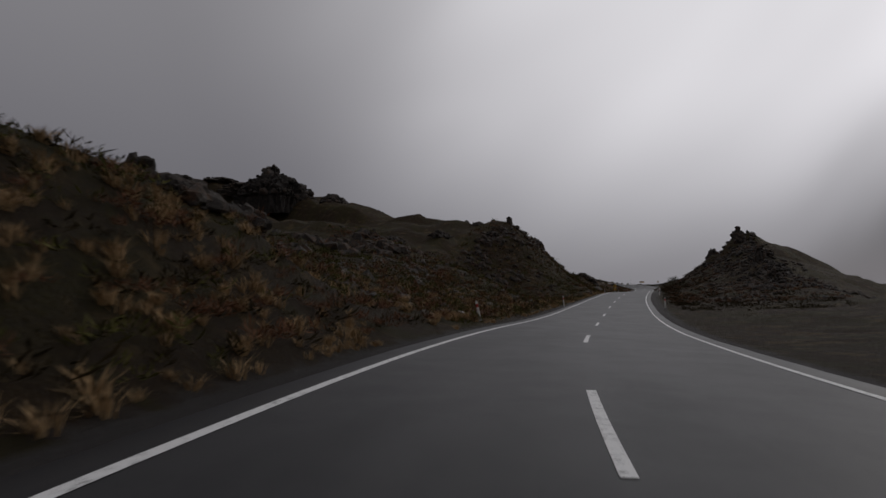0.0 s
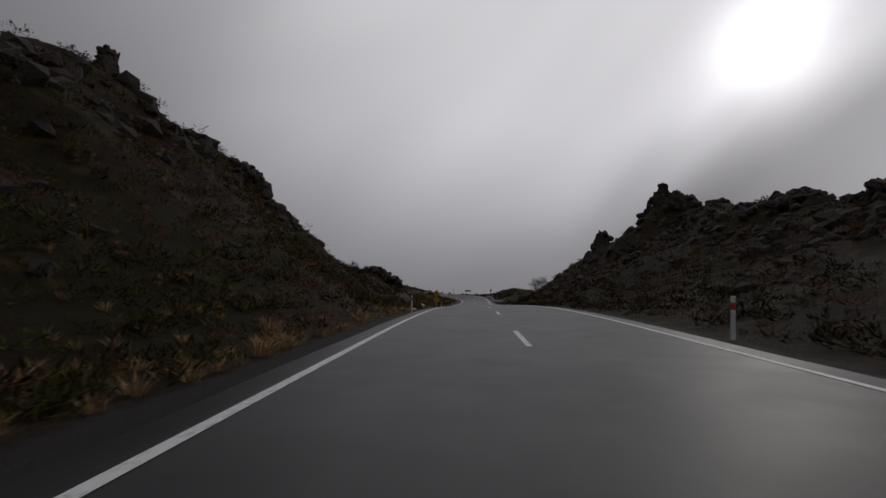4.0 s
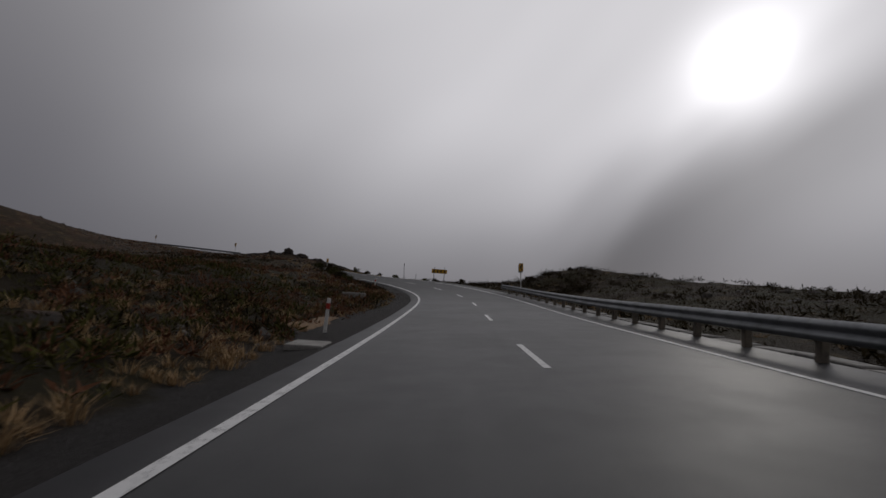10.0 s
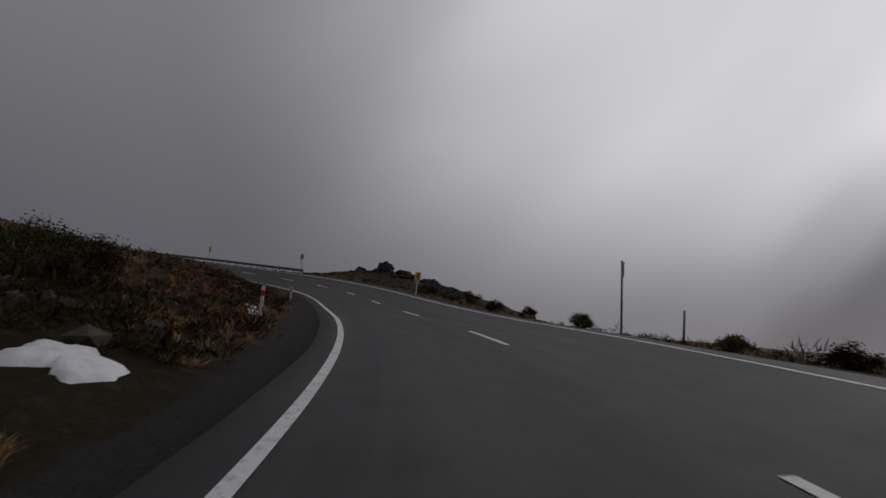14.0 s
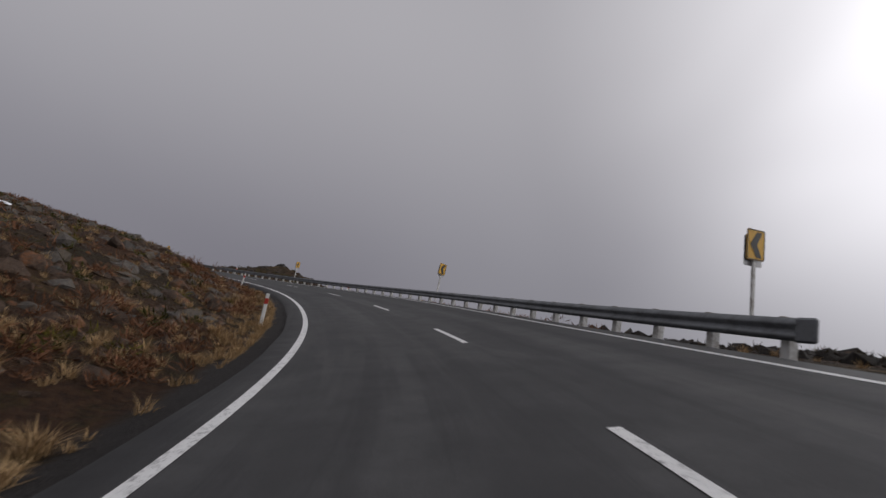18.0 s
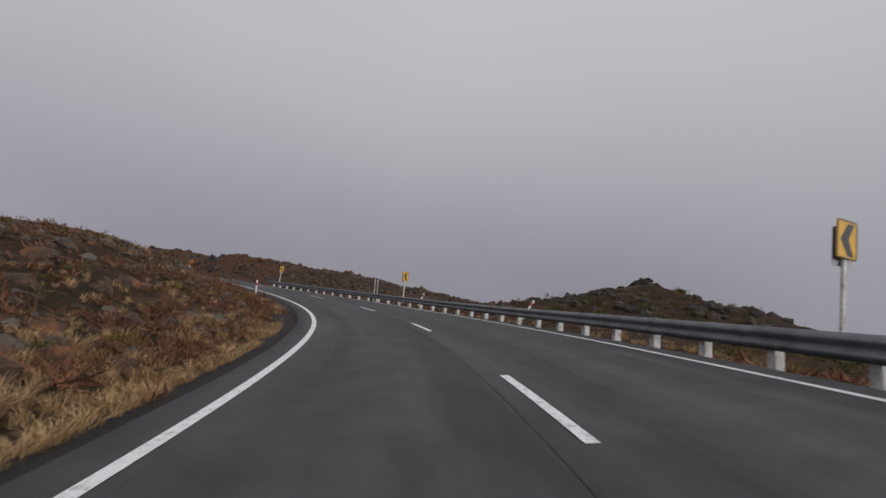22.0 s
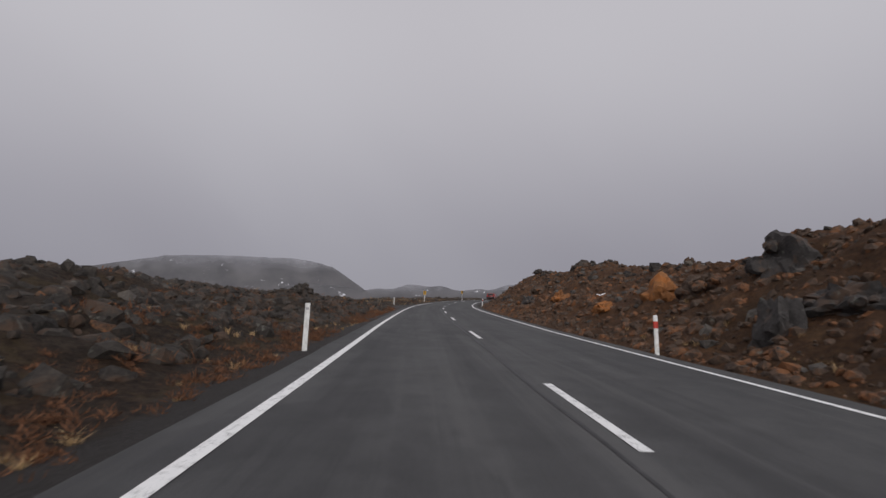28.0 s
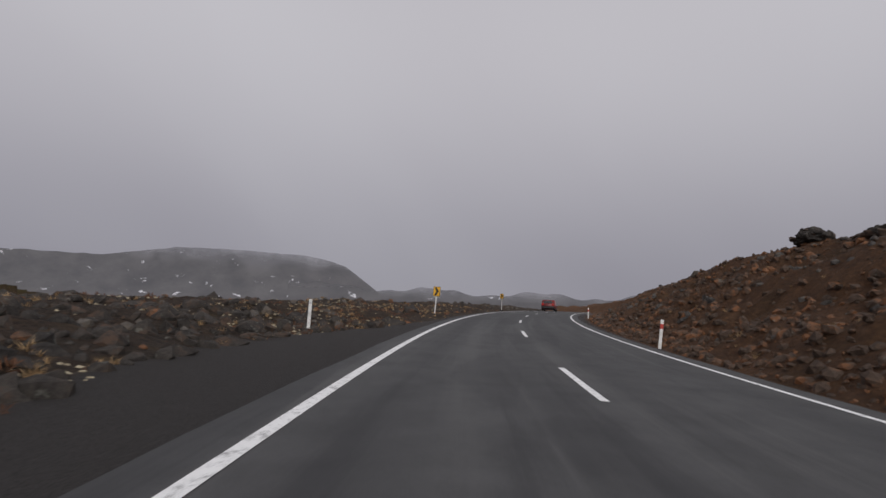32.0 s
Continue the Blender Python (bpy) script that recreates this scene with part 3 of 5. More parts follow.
def ribbon(name, s_from, s_to, e, wide, dz, mat, step=0.75):
    ss = np.linspace(s_from, s_to, max(int((s_to - s_from) / step), 2) + 1)
    ee = np.array([-wide / 2, wide / 2])
    A, B = np.meshgrid(ss, ee, indexing="ij")
    return sheet(name, road_xyz(A.ravel(), B.ravel() + e, dz), len(ss), 2, mat)


for name, e, wide in (("edge_line_left", -EDGE_LEFT, 0.13), ("edge_line_right", EDGE_RIGHT, 0.11)):
    tagged(new(name, ribbon(name, -20, 598, e, wide, 0.006, PAINT)), "worn white edge line painted on the asphalt", "road marking", kind="structure")
PHASE = [(-10, 3.5), (10, 4), (25, 5.4), (42, 7), (95, 8.5), (110, 6.2), (128, 5.5), (145, 5), (160, 4.7), (175, 4.4), (190, 3.3), (205, 2.9), (220, 2.6), (255, 0.5),
         (272, -1.3), (283, -1.0), (297, 0.1), (307, 0.5), (320, 1), (345, 1.4), (380, 5), (393, 5.3), (405, 6.3), (418, 7.2), (430, 6.6), (445, 7.6)]
for k in range(-2, 59):
    at = 10 * k
    for _ in range(4):
        at = 10 * k + float(np.interp(at, [a for a, b in PHASE], [b for a, b in PHASE]))
    tagged(new("centre_dash", ribbon("centre_dash", at, at + 3.0, 0, 0.11, 0.006, PAINT)), "worn white centre line dash", "road marking", group="centre line dashes", kind="structure")

# a dark tarred seam beside the centre line
SEAM_TAR = material("seam_tar", lambda n, spot: {"Base Color": n.ramp(n.noise(spot, 5.0, 4.0, 0.7), (0.3, (0.012, 0.012, 0.013)), (0.7, (0.034, 0.034, 0.035))), "Roughness": 0.55, "Specular IOR Level": 0.3})
for s_from, s_to, e_mid in ((300, 352, -0.28), (380, 430, -0.22)):
    ss = np.arange(s_from, s_to, 0.6)
    middle = e_mid + 0.09 * fractal(ss, ss * 0 + 3.0, 9.0, 3, 51) + 0.03 * fractal(ss, ss * 0 + 7.0, 1.6, 2, 53)
    half = 0.028 + 0.018 * fractal(ss, ss * 0 + 11.0, 2.2, 2, 57)
    strip = np.stack([road_xyz(ss, middle - half, 0.004), road_xyz(ss, middle + half, 0.004)], 1).reshape(-1, 3)
    tagged(new("tar_seam", sheet("tar_seam", strip, len(ss), 2, SEAM_TAR)), "dark tarred seam in the asphalt beside the centre line", "road seam", kind="structure")

# ---- roadside things ----


def upright(s, e, lean=0.0, face=0.0, lift=0.0):
    """The pose of a thing standing on the ground at station s, offset e; its +y along the road, turned by face; lean: degrees to the right."""
    p = ground_at(s, e)
    return Matrix.Translation(p + Vector((0, 0, lift))) @ pose(0, 0, 0, 0, 0, math.degrees(heading(s)) + face) @ pose(0, 0, 0, 0, lean, 0)


# edge marker posts
marker = thing("marker_post", "white plastic roadside marker post with a red band", "marker post", "marker posts")
part("shaft", box_mesh("shaft", (0.10, 0.035, 1.0), WHITE_POST, (0, 0, 0.44), 0.012), marker)
part("red_band", box_mesh("red_band", (0.104, 0.039, 0.17), RED_BAND, (0, 0, 0.72), 0.008), marker, "red reflective band")
marker.matrix_world = upright(30.3, -4.15, -5)
POSTS = [(4, -5.1, -12), (31, 4.5, 0), (124.8, -4.4, 0), (162, -4.7, 3), (60, 4.6, 2), (78, -4.4, 0),
         (197.7, -5.2, 0), (219.5, -5.2, 0), (240, -4.4, 0), (275.4, -4.2, 2), (299, -4.15, 8), (341, -4.1, 0), (362.3, -3.9, 0), (392, -3.9, 2), (393.3, 3.78, 0), (446.5, -6.6, 0), (448.5, 4.25, 6), (475, 4.4, 0)]
for s, e, lean in POSTS:
    if e < 0 and s > 350:
        continue
    copy_thing(marker, upright(s, e, lean))
plain = thing("marker_post", "plain white plastic roadside marker post", "marker post", "marker posts")
part("shaft", box_mesh("shaft", (0.10, 0.035, 1.0), WHITE_POST, (0, 0, 0.44), 0.012), plain)
part("reflector", box_mesh("reflector", (0.07, 0.039, 0.05), SIGN_BACK, (0, 0, 0.83), 0.004), plain, "small grey reflector")
plain.matrix_world = upright(362.3, -3.9, 0)
for s, e, lean in POSTS:
    if e < 0 and s > 370:
        copy_thing(plain, upright(s, e, lean))

# chevron signs on white posts


def chevron_outline(w_, h_, cx=0.0, cz=0.0, d=1.0):
    """A thick arrow head that points to -x for d = 1."""
    t = w_ * 0.45
    return [(cx + d * v, cz + z) for v, z in ((-w_ / 2, 0), (w_ / 2 - t, h_ / 2), (w_ / 2, h_ / 2), (w_ / 2 - t * 0.9 + 0.0, 0), (w_ / 2, -h_ / 2), (w_ / 2 - t, -h_ / 2))]


def chevron_sign(d=1.0):
    t = thing("chevron_sign", "yellow chevron board with a black arrow on a white post", "road sign", "chevron signs")
    part("post", box_mesh("post", (0.075, 0.05, 2.0), WHITE_WOOD, (0, 0.04, 1.0), 0.008), t, "white painted post")
    board = part("board", plate_mesh("board", [(a, b + 1.75) for a, b in rounded(0.46, 0.60, 0.04)], 0.012, YELLOW_SIGN), t)
    part("border", frame_mesh("border", 0.45, 0.59, 0.018, 1.75, -0.005, BLACK_SIGN), board, "thin black border")
    part("arrow", plate_mesh("arrow", chevron_outline(0.30, 0.50, 0, 1.75, d), 0.004, BLACK_SIGN, -0.005), board, "black arrow")
    part("backing", plate_mesh("backing", [(a, b + 1.75) for a, b in rounded(0.44, 0.58, 0.03)], 0.006, SIGN_BACK, 0.013), board, "bare aluminium back")
    part("rear_board", plate_mesh("rear_board", [(a + 0.02, b + 1.64) for a, b in rounded(0.46, 0.60, 0.04)], 0.008, SIGN_BACK, 0.075), t, "bare grey board behind")
    return t


def frame_mesh(name, w_, h_, t, cz, y, mat):
    bm = bmesh.new()
    outer = [bm.verts.new((a, y, b + cz)) for a, b in rounded(w_, h_, 0.04)]
    inner = [bm.verts.new((a, y, b + cz)) for a, b in rounded(w_ - 2 * t, h_ - 2 * t, 0.025)]
    n = len(outer)
    for k in range(n):
        bm.faces.new((outer[k], outer[(k + 1) % n], inner[(k + 1) % n], inner[k]))
    ext = bmesh.ops.extrude_face_region(bm, geom=list(bm.faces))
    bmesh.ops.translate(bm, vec=(0, 0.004, 0), verts=[v for v in ext["geom"] if isinstance(v, bmesh.types.BMVert)])
    bmesh.ops.recalc_face_normals(bm, faces=bm.faces)
    return done(bm, name, mat)


def sign_pose(s, e, top, lean, face):
    """Where a chevron stands whose board's middle is top above the road at station s."""
    p = road_xyz(s, e)
    p[2] = np.interp(s, STATION, ROAD_Z) + top - 1.75
    return pose(*p, 0, 0, math.degrees(heading(s)) + face) @ pose(0, 0, 0, 0, lean, 0)


chevron = chevron_sign()
chevron.matrix_world = sign_pose(186.9, 4.9, 2.35, -5, 30)
for s, e, top, lean, face in [(240.5, 4.2, 1.75, 2, 20), (268.1, 5.2, 2.75, -2, 10), (287, 4.6, 2.46, 5, 15), (314.2, 5.15, 2.27, 4, 15), (340.5, 5.05, 1.95, 1, 12), (362, 4.4, 1.68, 6, 20)]:
    copy_thing(chevron, sign_pose(s, e, top, lean, face))
right_chevron = chevron_sign(-1.0)
right_chevron.matrix_world = sign_pose(464, -5.6, 1.47, 3, -5)
copy_thing(right_chevron, sign_pose(498, -6.6, 1.8, 0, -20))

# wide chevron board on two posts
BOARD_FACE = -27
board = thing("chevron_board", "wide yellow board with four black arrows on two posts", "road sign", m=sign_pose(208.6, 5.05, 1.46 + 0.47, 1, BOARD_FACE))
for px in (-0.60, 0.60):
    part("post", tube_mesh("post", 0.035, 1.75, GALVANISED, (px, 0.04, 0)), board, "thin steel post")
panel = part("panel", plate_mesh("panel", [(a, b + 1.28) for a, b in rounded(1.80, 0.48, 0.03)], 0.015, YELLOW_SIGN), board)
for k in range(4):
    part("arrow", plate_mesh("arrow", chevron_outline(0.30, 0.40, -0.63 + 0.42 * k, 1.28), 0.004, BLACK_SIGN, -0.005), panel, "black arrow")
part("border", frame_mesh("border", 1.78, 0.46, 0.018, 1.28, -0.005, BLACK_SIGN), panel, "thin black border")

# bend warning with its speed plate
warning = thing("warning_sign", "yellow diamond bend sign over a yellow speed plate", "road sign", m=upright(110.5, -4.45, 0, 2, 0.18))
part("post", box_mesh("post", (0.08, 0.06, 2.65), WHITE_WOOD, (0, 0.045, 0.70), 0.008), warning, "white painted post")
diamond = part("diamond", plate_mesh("diamond", [(0, 1.12), (0.44, 1.56), (0, 2.0), (-0.44, 1.56)], 0.014, YELLOW_SIGN), warning)
diamond_edge = [(0.41 * math.cos(radians(90 * k)), 1.56 + 0.41 * math.sin(radians(90 * k))) for k in range(4)]


def line_plate(name, pts, width, mat, y=-0.005, thick=0.004):
    """A bent bar of even width along the points, in the x-z plane."""
    bm = bmesh.new()
    lr = []
    for k, (px, pz) in enumerate(pts):
        a, b = pts[max(k - 1, 0)], pts[min(k + 1, len(pts) - 1)]
        d = Vector((b[0] - a[0], b[1] - a[1])).normalized()
        lr.append((bm.verts.new((px - d.y * width / 2, y, pz + d.x * width / 2)), bm.verts.new((px + d.y * width / 2, y, pz - d.x * width / 2))))
    for p, q in zip(lr[:-1], lr[1:]):
        bm.faces.new((p[0], q[0], q[1], p[1]))
    ext = bmesh.ops.extrude_face_region(bm, geom=list(bm.faces))
    bmesh.ops.translate(bm, vec=(0, thick, 0), verts=[v for v in ext["geom"] if isinstance(v, bmesh.types.BMVert)])
    bmesh.ops.recalc_face_normals(bm, faces=bm.faces)
    return done(bm, name, mat)


for k in range(4):
    part("border", line_plate("border", [diamond_edge[k], diamond_edge[(k + 1) % 4]], 0.02, BLACK_SIGN), diamond, "thin black border")
hook = [(0.06, 1.30), (0.06, 1.48)] + [(0.06 - 0.11 + 0.13 * math.cos(radians(a)) - 0.02 + 0.0, 1.60 + 0.13 * math.sin(radians(a))) for a in range(-40, 190, 20)]
part("arrow_shaft", line_plate("arrow_shaft", hook, 0.075, BLACK_SIGN), diamond, "black curved arrow")
part("arrow_head", plate_mesh("arrow_head", [(-0.31, 1.62), (-0.20, 1.46), (-0.09, 1.62)], 0.004, BLACK_SIGN, -0.005), diamond)
speed = part("speed_plate", plate_mesh("speed_plate", [(a, b + 0.80) for a, b in rounded(0.62, 0.44, 0.04)], 0.014, YELLOW_SIGN), warning)
part("border", frame_mesh("border", 0.59, 0.41, 0.015, 0.80, -0.005, BLACK_SIGN), speed, "thin black border")
digits = bpy.data.curves.new("digits", "FONT")
digits.body, digits.size, digits.align_x, digits.align_y, digits.extrude = "45", 0.42, "CENTER", "CENTER", 0.003
digits.materials.append(BLACK_SIGN)
digits_ob = part("digits", digits, speed, "black figures")
digits_ob.matrix_basis = pose(0, -0.005, 0.80, 90, 0, 0)

# single thin poles
pole = thing("marker_pole", "thin grey steel snow pole with a small plate", "snow pole", m=upright(217, 4.7, -2))
part("pole", tube_mesh("pole", 0.03, 2.1, GALVANISED), pole)
part("plate", box_mesh("plate", (0.09, 0.02, 0.42), SIGN_BACK, (0, -0.04, 1.85), 0.005), pole, "narrow reflector plate")
short_pole = thing("stake", "short weathered steel stake", "stake", m=upright(216, 5.9, 0))
part("stake", tube_mesh("stake", 0.03, 0.9, GALVANISED), short_pole)
frame_thing = thing("sign_frame", "empty frame of two white posts with wire rungs", "sign frame", m=upright(344, 4.7, 0, 15))
for px in (-0.13, 0.13):
    part("post", box_mesh("post", (0.05, 0.05, 1.7), WHITE_WOOD, (px, 0, 0.85), 0.006), frame_thing)
for pz in (1.2, 1.45):
    part("rung", box_mesh("rung", (0.42, 0.02, 0.02), GALVANISED, (0, -0.035, pz), 0.004, pose(0, 0, 0, 0, 8, 0)), frame_thing, "thin bent rung")
for s, e, lean in ((305.5, 6.0, 30), (328.7, 6.0, 32), (340.2, 6.0, 24)):
    copy_thing(marker, upright(s, e, lean, 0, 0.1))

# guard rails


def w_beam(name, s_from, s_to, e, top, mat):
    prof = [(0.00, 0.0), (-0.03, -0.02), (-0.075, -0.06), (-0.075, -0.10), (-0.01, -0.145), (-0.01, -0.175), (-0.075, -0.22), (-0.075, -0.26), (-0.03, -0.30), (0.0, -0.32)]
    prof = prof + [(a + 0.012, b) for a, b in prof[::-1]]
    prof.append(prof[0])
    ss = np.linspace(s_from, s_to, int((s_to - s_from) / 0.5) + 2)
    a = np.array(prof)
    pts = np.concatenate([road_xyz(np.full(len(a), s), e + a[:, 0], top + a[:, 1]) for s in ss])
    return sheet(name, pts, len(ss), len(a), mat)


def guard_rail(s_from, s_to, e, top, gap, wooden, label):
    t = thing("guard_rail", label, "guard rail", "guard rails")
    s = s_from
    while s < s_to - 0.1:
        part("beam", w_beam("beam", s, min(s + 4.2, s_to), e, top, GALVANISED), t)
        s += 4.2
    count = int((s_to - s_from) / gap)
    if wooden:
        one = box_mesh("post", (0.15, 0.17, top + 0.48), WHITE_WOOD, (0, 0, (top + 0.48) / 2 - 0.5), 0.012)
    else:
        one = box_mesh("post", (0.14, 0.14, top + 0.5), TIMBER, (0, 0, (top + 0.5) / 2 - 0.5), 0.012)
    block = box_mesh("spacer", (0.12, 0.10, 0.28), TIMBER, (-0.10, 0, top - 0.16), 0.008)
    for k in range(count + 1):
        at = s_from + 0.4 + k * gap
        p = road_xyz(at, e + 0.20)
        post = part("post", one, t)
        post.matrix_basis = pose(*p, 0, random.uniform(-2, 2), math.degrees(heading(at)) + random.uniform(-3, 3))
        part("spacer", block, post)
    for at, d in ((s_from, -1), (s_to, 1)):
        p = road_xyz(at + d * 0.08, e + 0.0, top - 0.16)
        end = part("end_wing", box_mesh("end_wing", (0.09, 0.30, 0.34), GALVANISED, (0, 0, 0), 0.03), t, "flared end piece")
        end.matrix_basis = pose(*p, 0, 0, math.degrees(heading(at)) - 14 * d)
    return t


TIMBER = material("weathered_timber", worn_look((0.20, 0.17, 0.13, 1), (0.10, 0.085, 0.07, 1), 5.0, 0.8))
guard_rail(117.2, 189, 4.0, 0.66, 2.0, False, "galvanised guard rail on dark timber posts by the road")
guard_rail(265.6, 363, 3.75, 0.53, 1.55, True, "galvanised guard rail on white timber posts along the bend")

# ---- rocks and plants ----
rng = np.random.default_rng(7)


def rock_shape(seed, cuts=9, fine=2, tall=1.0):
    """An angular broken rock about 1 m across: (vertices, triangles)."""
    r = np.random.default_rng(seed)
    bm = bmesh.new()
    bmesh.ops.create_icosphere(bm, subdivisions=fine, radius=0.62)
    v = np.array([p.co[:] for p in bm.verts])
    f = np.array([[q.index for q in t.verts] for t in bm.faces])
    bm.free()
    for _ in range(cuts):
        n = r.normal(size=3)
        n /= np.linalg.norm(n)
        d = r.uniform(0.30, 0.50)
        over = np.maximum(v @ n - d, 0)
        v = v - over[:, None] * n
    v = v * (1 + 0.07 * r.normal(size=(len(v), 1)))
    v = v * np.array([r.uniform(0.8, 1.25), r.uniform(0.7, 1.1), r.uniform(0.6, 0.85) * tall])
    return v, f


def tussock_shape(seed, blades=70, tall=0.46, wide=0.30, thick=0.005):
    """A clump of bent grass blades that spring from one crown."""
    r = np.random.default_rng(seed)
    vs, fs = [np.array([0, 0, -0.06])], []
    for k in range(blades):
        a, rad = r.uniform(0, 2 * np.pi), wide * 0.35 * np.sqrt(r.uniform())
        root = np.array([rad * np.cos(a), rad * np.sin(a), -0.04])
        a += r.normal() * 0.6
        out = np.array([np.cos(a), np.sin(a), 0])
        side = np.array([-np.sin(a), np.cos(a), 0])
        h, reach = tall * r.uniform(0.4, 1.0), wide * r.uniform(0.2, 1.2)
        w_ = thick * r.uniform(0.6, 1.3)
        b = len(vs)
        mid = root + out * reach * 0.3 + np.array([0, 0, h * 0.45])
        tip = root + out * reach + np.array([0, 0, h * 0.7])
        vs += [root - side * w_, root + side * w_, mid - side * w_, mid + side * w_, tip]
        fs += [(b, b + 1, b + 3), (b, b + 3, b + 2), (b + 2, b + 3, b + 4)]
    return np.array(vs), np.array(fs)


def bush_shape(seed, twigs=90, tall=0.42, wide=0.5, thick=0.016):
    """A low wiry shrub: many thin twigs that stand out of a few uneven crowns."""
    r = np.random.default_rng(seed)
    lobes = r.normal(size=(5, 3)) * np.array([0.22, 0.22, 0.0]) * wide / 0.5
    high = tall * r.uniform(0.45, 1.0, 5)
    vs, fs = [], []
    for k in range(twigs):
        j = r.integers(5)
        d = r.normal(size=3) * np.array([0.75, 0.75, 0.5])
        d[2] = abs(d[2]) + 0.25
        d /= np.linalg.norm(d)
        root = lobes[j] + d * np.array([0.12, 0.12, 0.3]) * high[j] + r.normal(size=3) * np.array([0.07, 0.07, 0.02])
        root[2] = max(root[2], -0.03)
        tip = root + d * high[j] * r.uniform(0.45, 0.85)
        side = np.cross(d, r.normal(size=3))
        side *= thick * r.uniform(0.6, 1.5) / np.linalg.norm(side)
        mid = (root + tip) / 2 + r.normal(size=3) * 0.02
        n = len(vs)
        vs += [root, mid - side, mid + side, tip]
        fs += [(n, n + 1, n + 2), (n + 1, n + 3, n + 2)]
    return np.array(vs), np.array(fs)


def tri_mesh(name, v, f, mat):
    me = bpy.data.meshes.new(name)
    me.vertices.add(len(v))
    me.vertices.foreach_set("co", np.ascontiguousarray(v, np.float32).ravel())
    me.loops.add(f.size)
    me.loops.foreach_set("vertex_index", f.ravel().astype(np.int32))
    me.polygons.add(len(f))
    me.polygons.foreach_set("loop_start", np.arange(0, f.size, 3, dtype=np.int32))
    me.polygons.foreach_set("loop_total", np.full(len(f), 3, dtype=np.int32))
    me.polygons.foreach_set("use_smooth", np.zeros(len(f), dtype=bool))
    me.materials.append(mat)
    me.update()
    return me


def joined(shapes, where, size, turn, tip=None, stretch=None):
    """Many copies of the shapes as one pair of vertices and triangles."""
    pick = np.arange(len(where)) % len(shapes)
    vs, fs, base = [], [], 0
    for k, (v, f) in enumerate(shapes):
        i = np.where(pick == k)[0]
        if not len(i):
            continue
        c, s = np.cos(turn[i])[:, None], np.sin(turn[i])[:, None]
        x, y, z = v[None, :, 0] * size[i, None], v[None, :, 1] * size[i, None], v[None, :, 2] * size[i, None]
        if stretch is not None:
            z = z * stretch[i, None]
        if tip is not None:
            ct, st = np.cos(tip[i])[:, None], np.sin(tip[i])[:, None]
            y, z = y * ct - z * st, y * st + z * ct
        p = np.stack([x * c - y * s + where[i, 0:1], x * s + y * c + where[i, 1:2], z + where[i, 2:3]], -1)
        vs.append(p.reshape(-1, 3))
        fs.append((f[None] + (base + np.arange(len(i)) * len(v))[:, None, None]).reshape(-1, 3))
        base += len(i) * len(v)
    return np.concatenate(vs), np.concatenate(fs)


SNOW_PATCHES = [(88.0, -6.5, 10.5, 2.0), (93.6, -5.9, 1.8, 0.5), (95.2, -6.2, 1.4, 0.45), (114.3, -6.5, 10.0, 1.0), (119, -5.6, 2.2, 0.5),
                (47.5, -9.6, 1.5, 0.5), (46.2, -8.6, 0.9, 0.35), (45.0, -8.0, 0.7, 0.3), (49.5, -10.6, 0.9, 0.4), (41.8, -11.2, 1.2, 0.6), (43.4, -10.4, 0.6, 0.4), (44.6, -12.4, 1.0, 0.45), (47.3, -15.5, 1.3, 0.5), (43.0, -8.3, 1.6, 0.4), (40.2, -12.6, 0.5, 0.3), (6.0, -6.6, 0.4, 0.25), (8.5, -6.0, 0.3, 0.2),
                (209.3, -5.7, 1.5, 0.9), (221, -5.5, 1.3, 0.5), (224, -5.9, 0.8, 0.4), (412, 8.9, 0.9, 0.6), (287, -15, 0.9, 0.5), (263, -13, 1.2, 0.5)]


def places(count, s_range, u_range, side, bias=1.0, clump=0.0, seed=0):
    """Random places beside the road; bias > 1 draws them to the road, clump > 0 gathers them in patches."""
    r = np.random.default_rng(seed)
    n = int(count * (1 + 2.5 * clump))
    s = r.uniform(*s_range, n)
    e = side * (u_range[0] + (u_range[1] - u_range[0]) * r.uniform(size=n) ** bias)
    p = road_xyz(s, e)
    bare = np.ones(n, bool)
    for a, b, long, wide in SNOW_PATCHES:
        bare &= ((s - a + 0.6) / (long * 0.6 + 0.7)) ** 2 + ((e - b - 0.25) / (wide * 0.75 + 0.35)) ** 2 > 1
    bare &= np.abs(e) > np.where(s > 236, 3.95, 4.25) + pullout(s, e)
    s, e, p = s[bare], e[bare], p[bare]
    n = len(s)
    if clump:
        keep = fractal(p[:, 0], p[:, 1], 5.0, 3, seed + 50) + r.normal(size=n) * 0.12
        i = np.argsort(-keep)[:count]
        s, e = s[i], e[i]
    return s, e


ROCKS = [rock_shape(k, 11, 2) for k in range(12)]
CHIPS = [rock_shape(80 + k, 7, 1) for k in range(12)]
BIG_ROCKS = [rock_shape(40 + k, 14, 3) for k in range(8)]
TUSSOCKS = [tussock_shape(k, 120) for k in range(6)]
THIN_TUSSOCKS = [tussock_shape(20 + k, 40, 0.44, 0.26, thick=0.0055) for k in range(6)]
BUSHES = [bush_shape(k, 84, thick=0.0095) for k in range(6)]
THIN_BUSHES = [bush_shape(20 + k, 32, thick=0.017) for k in range(6)]


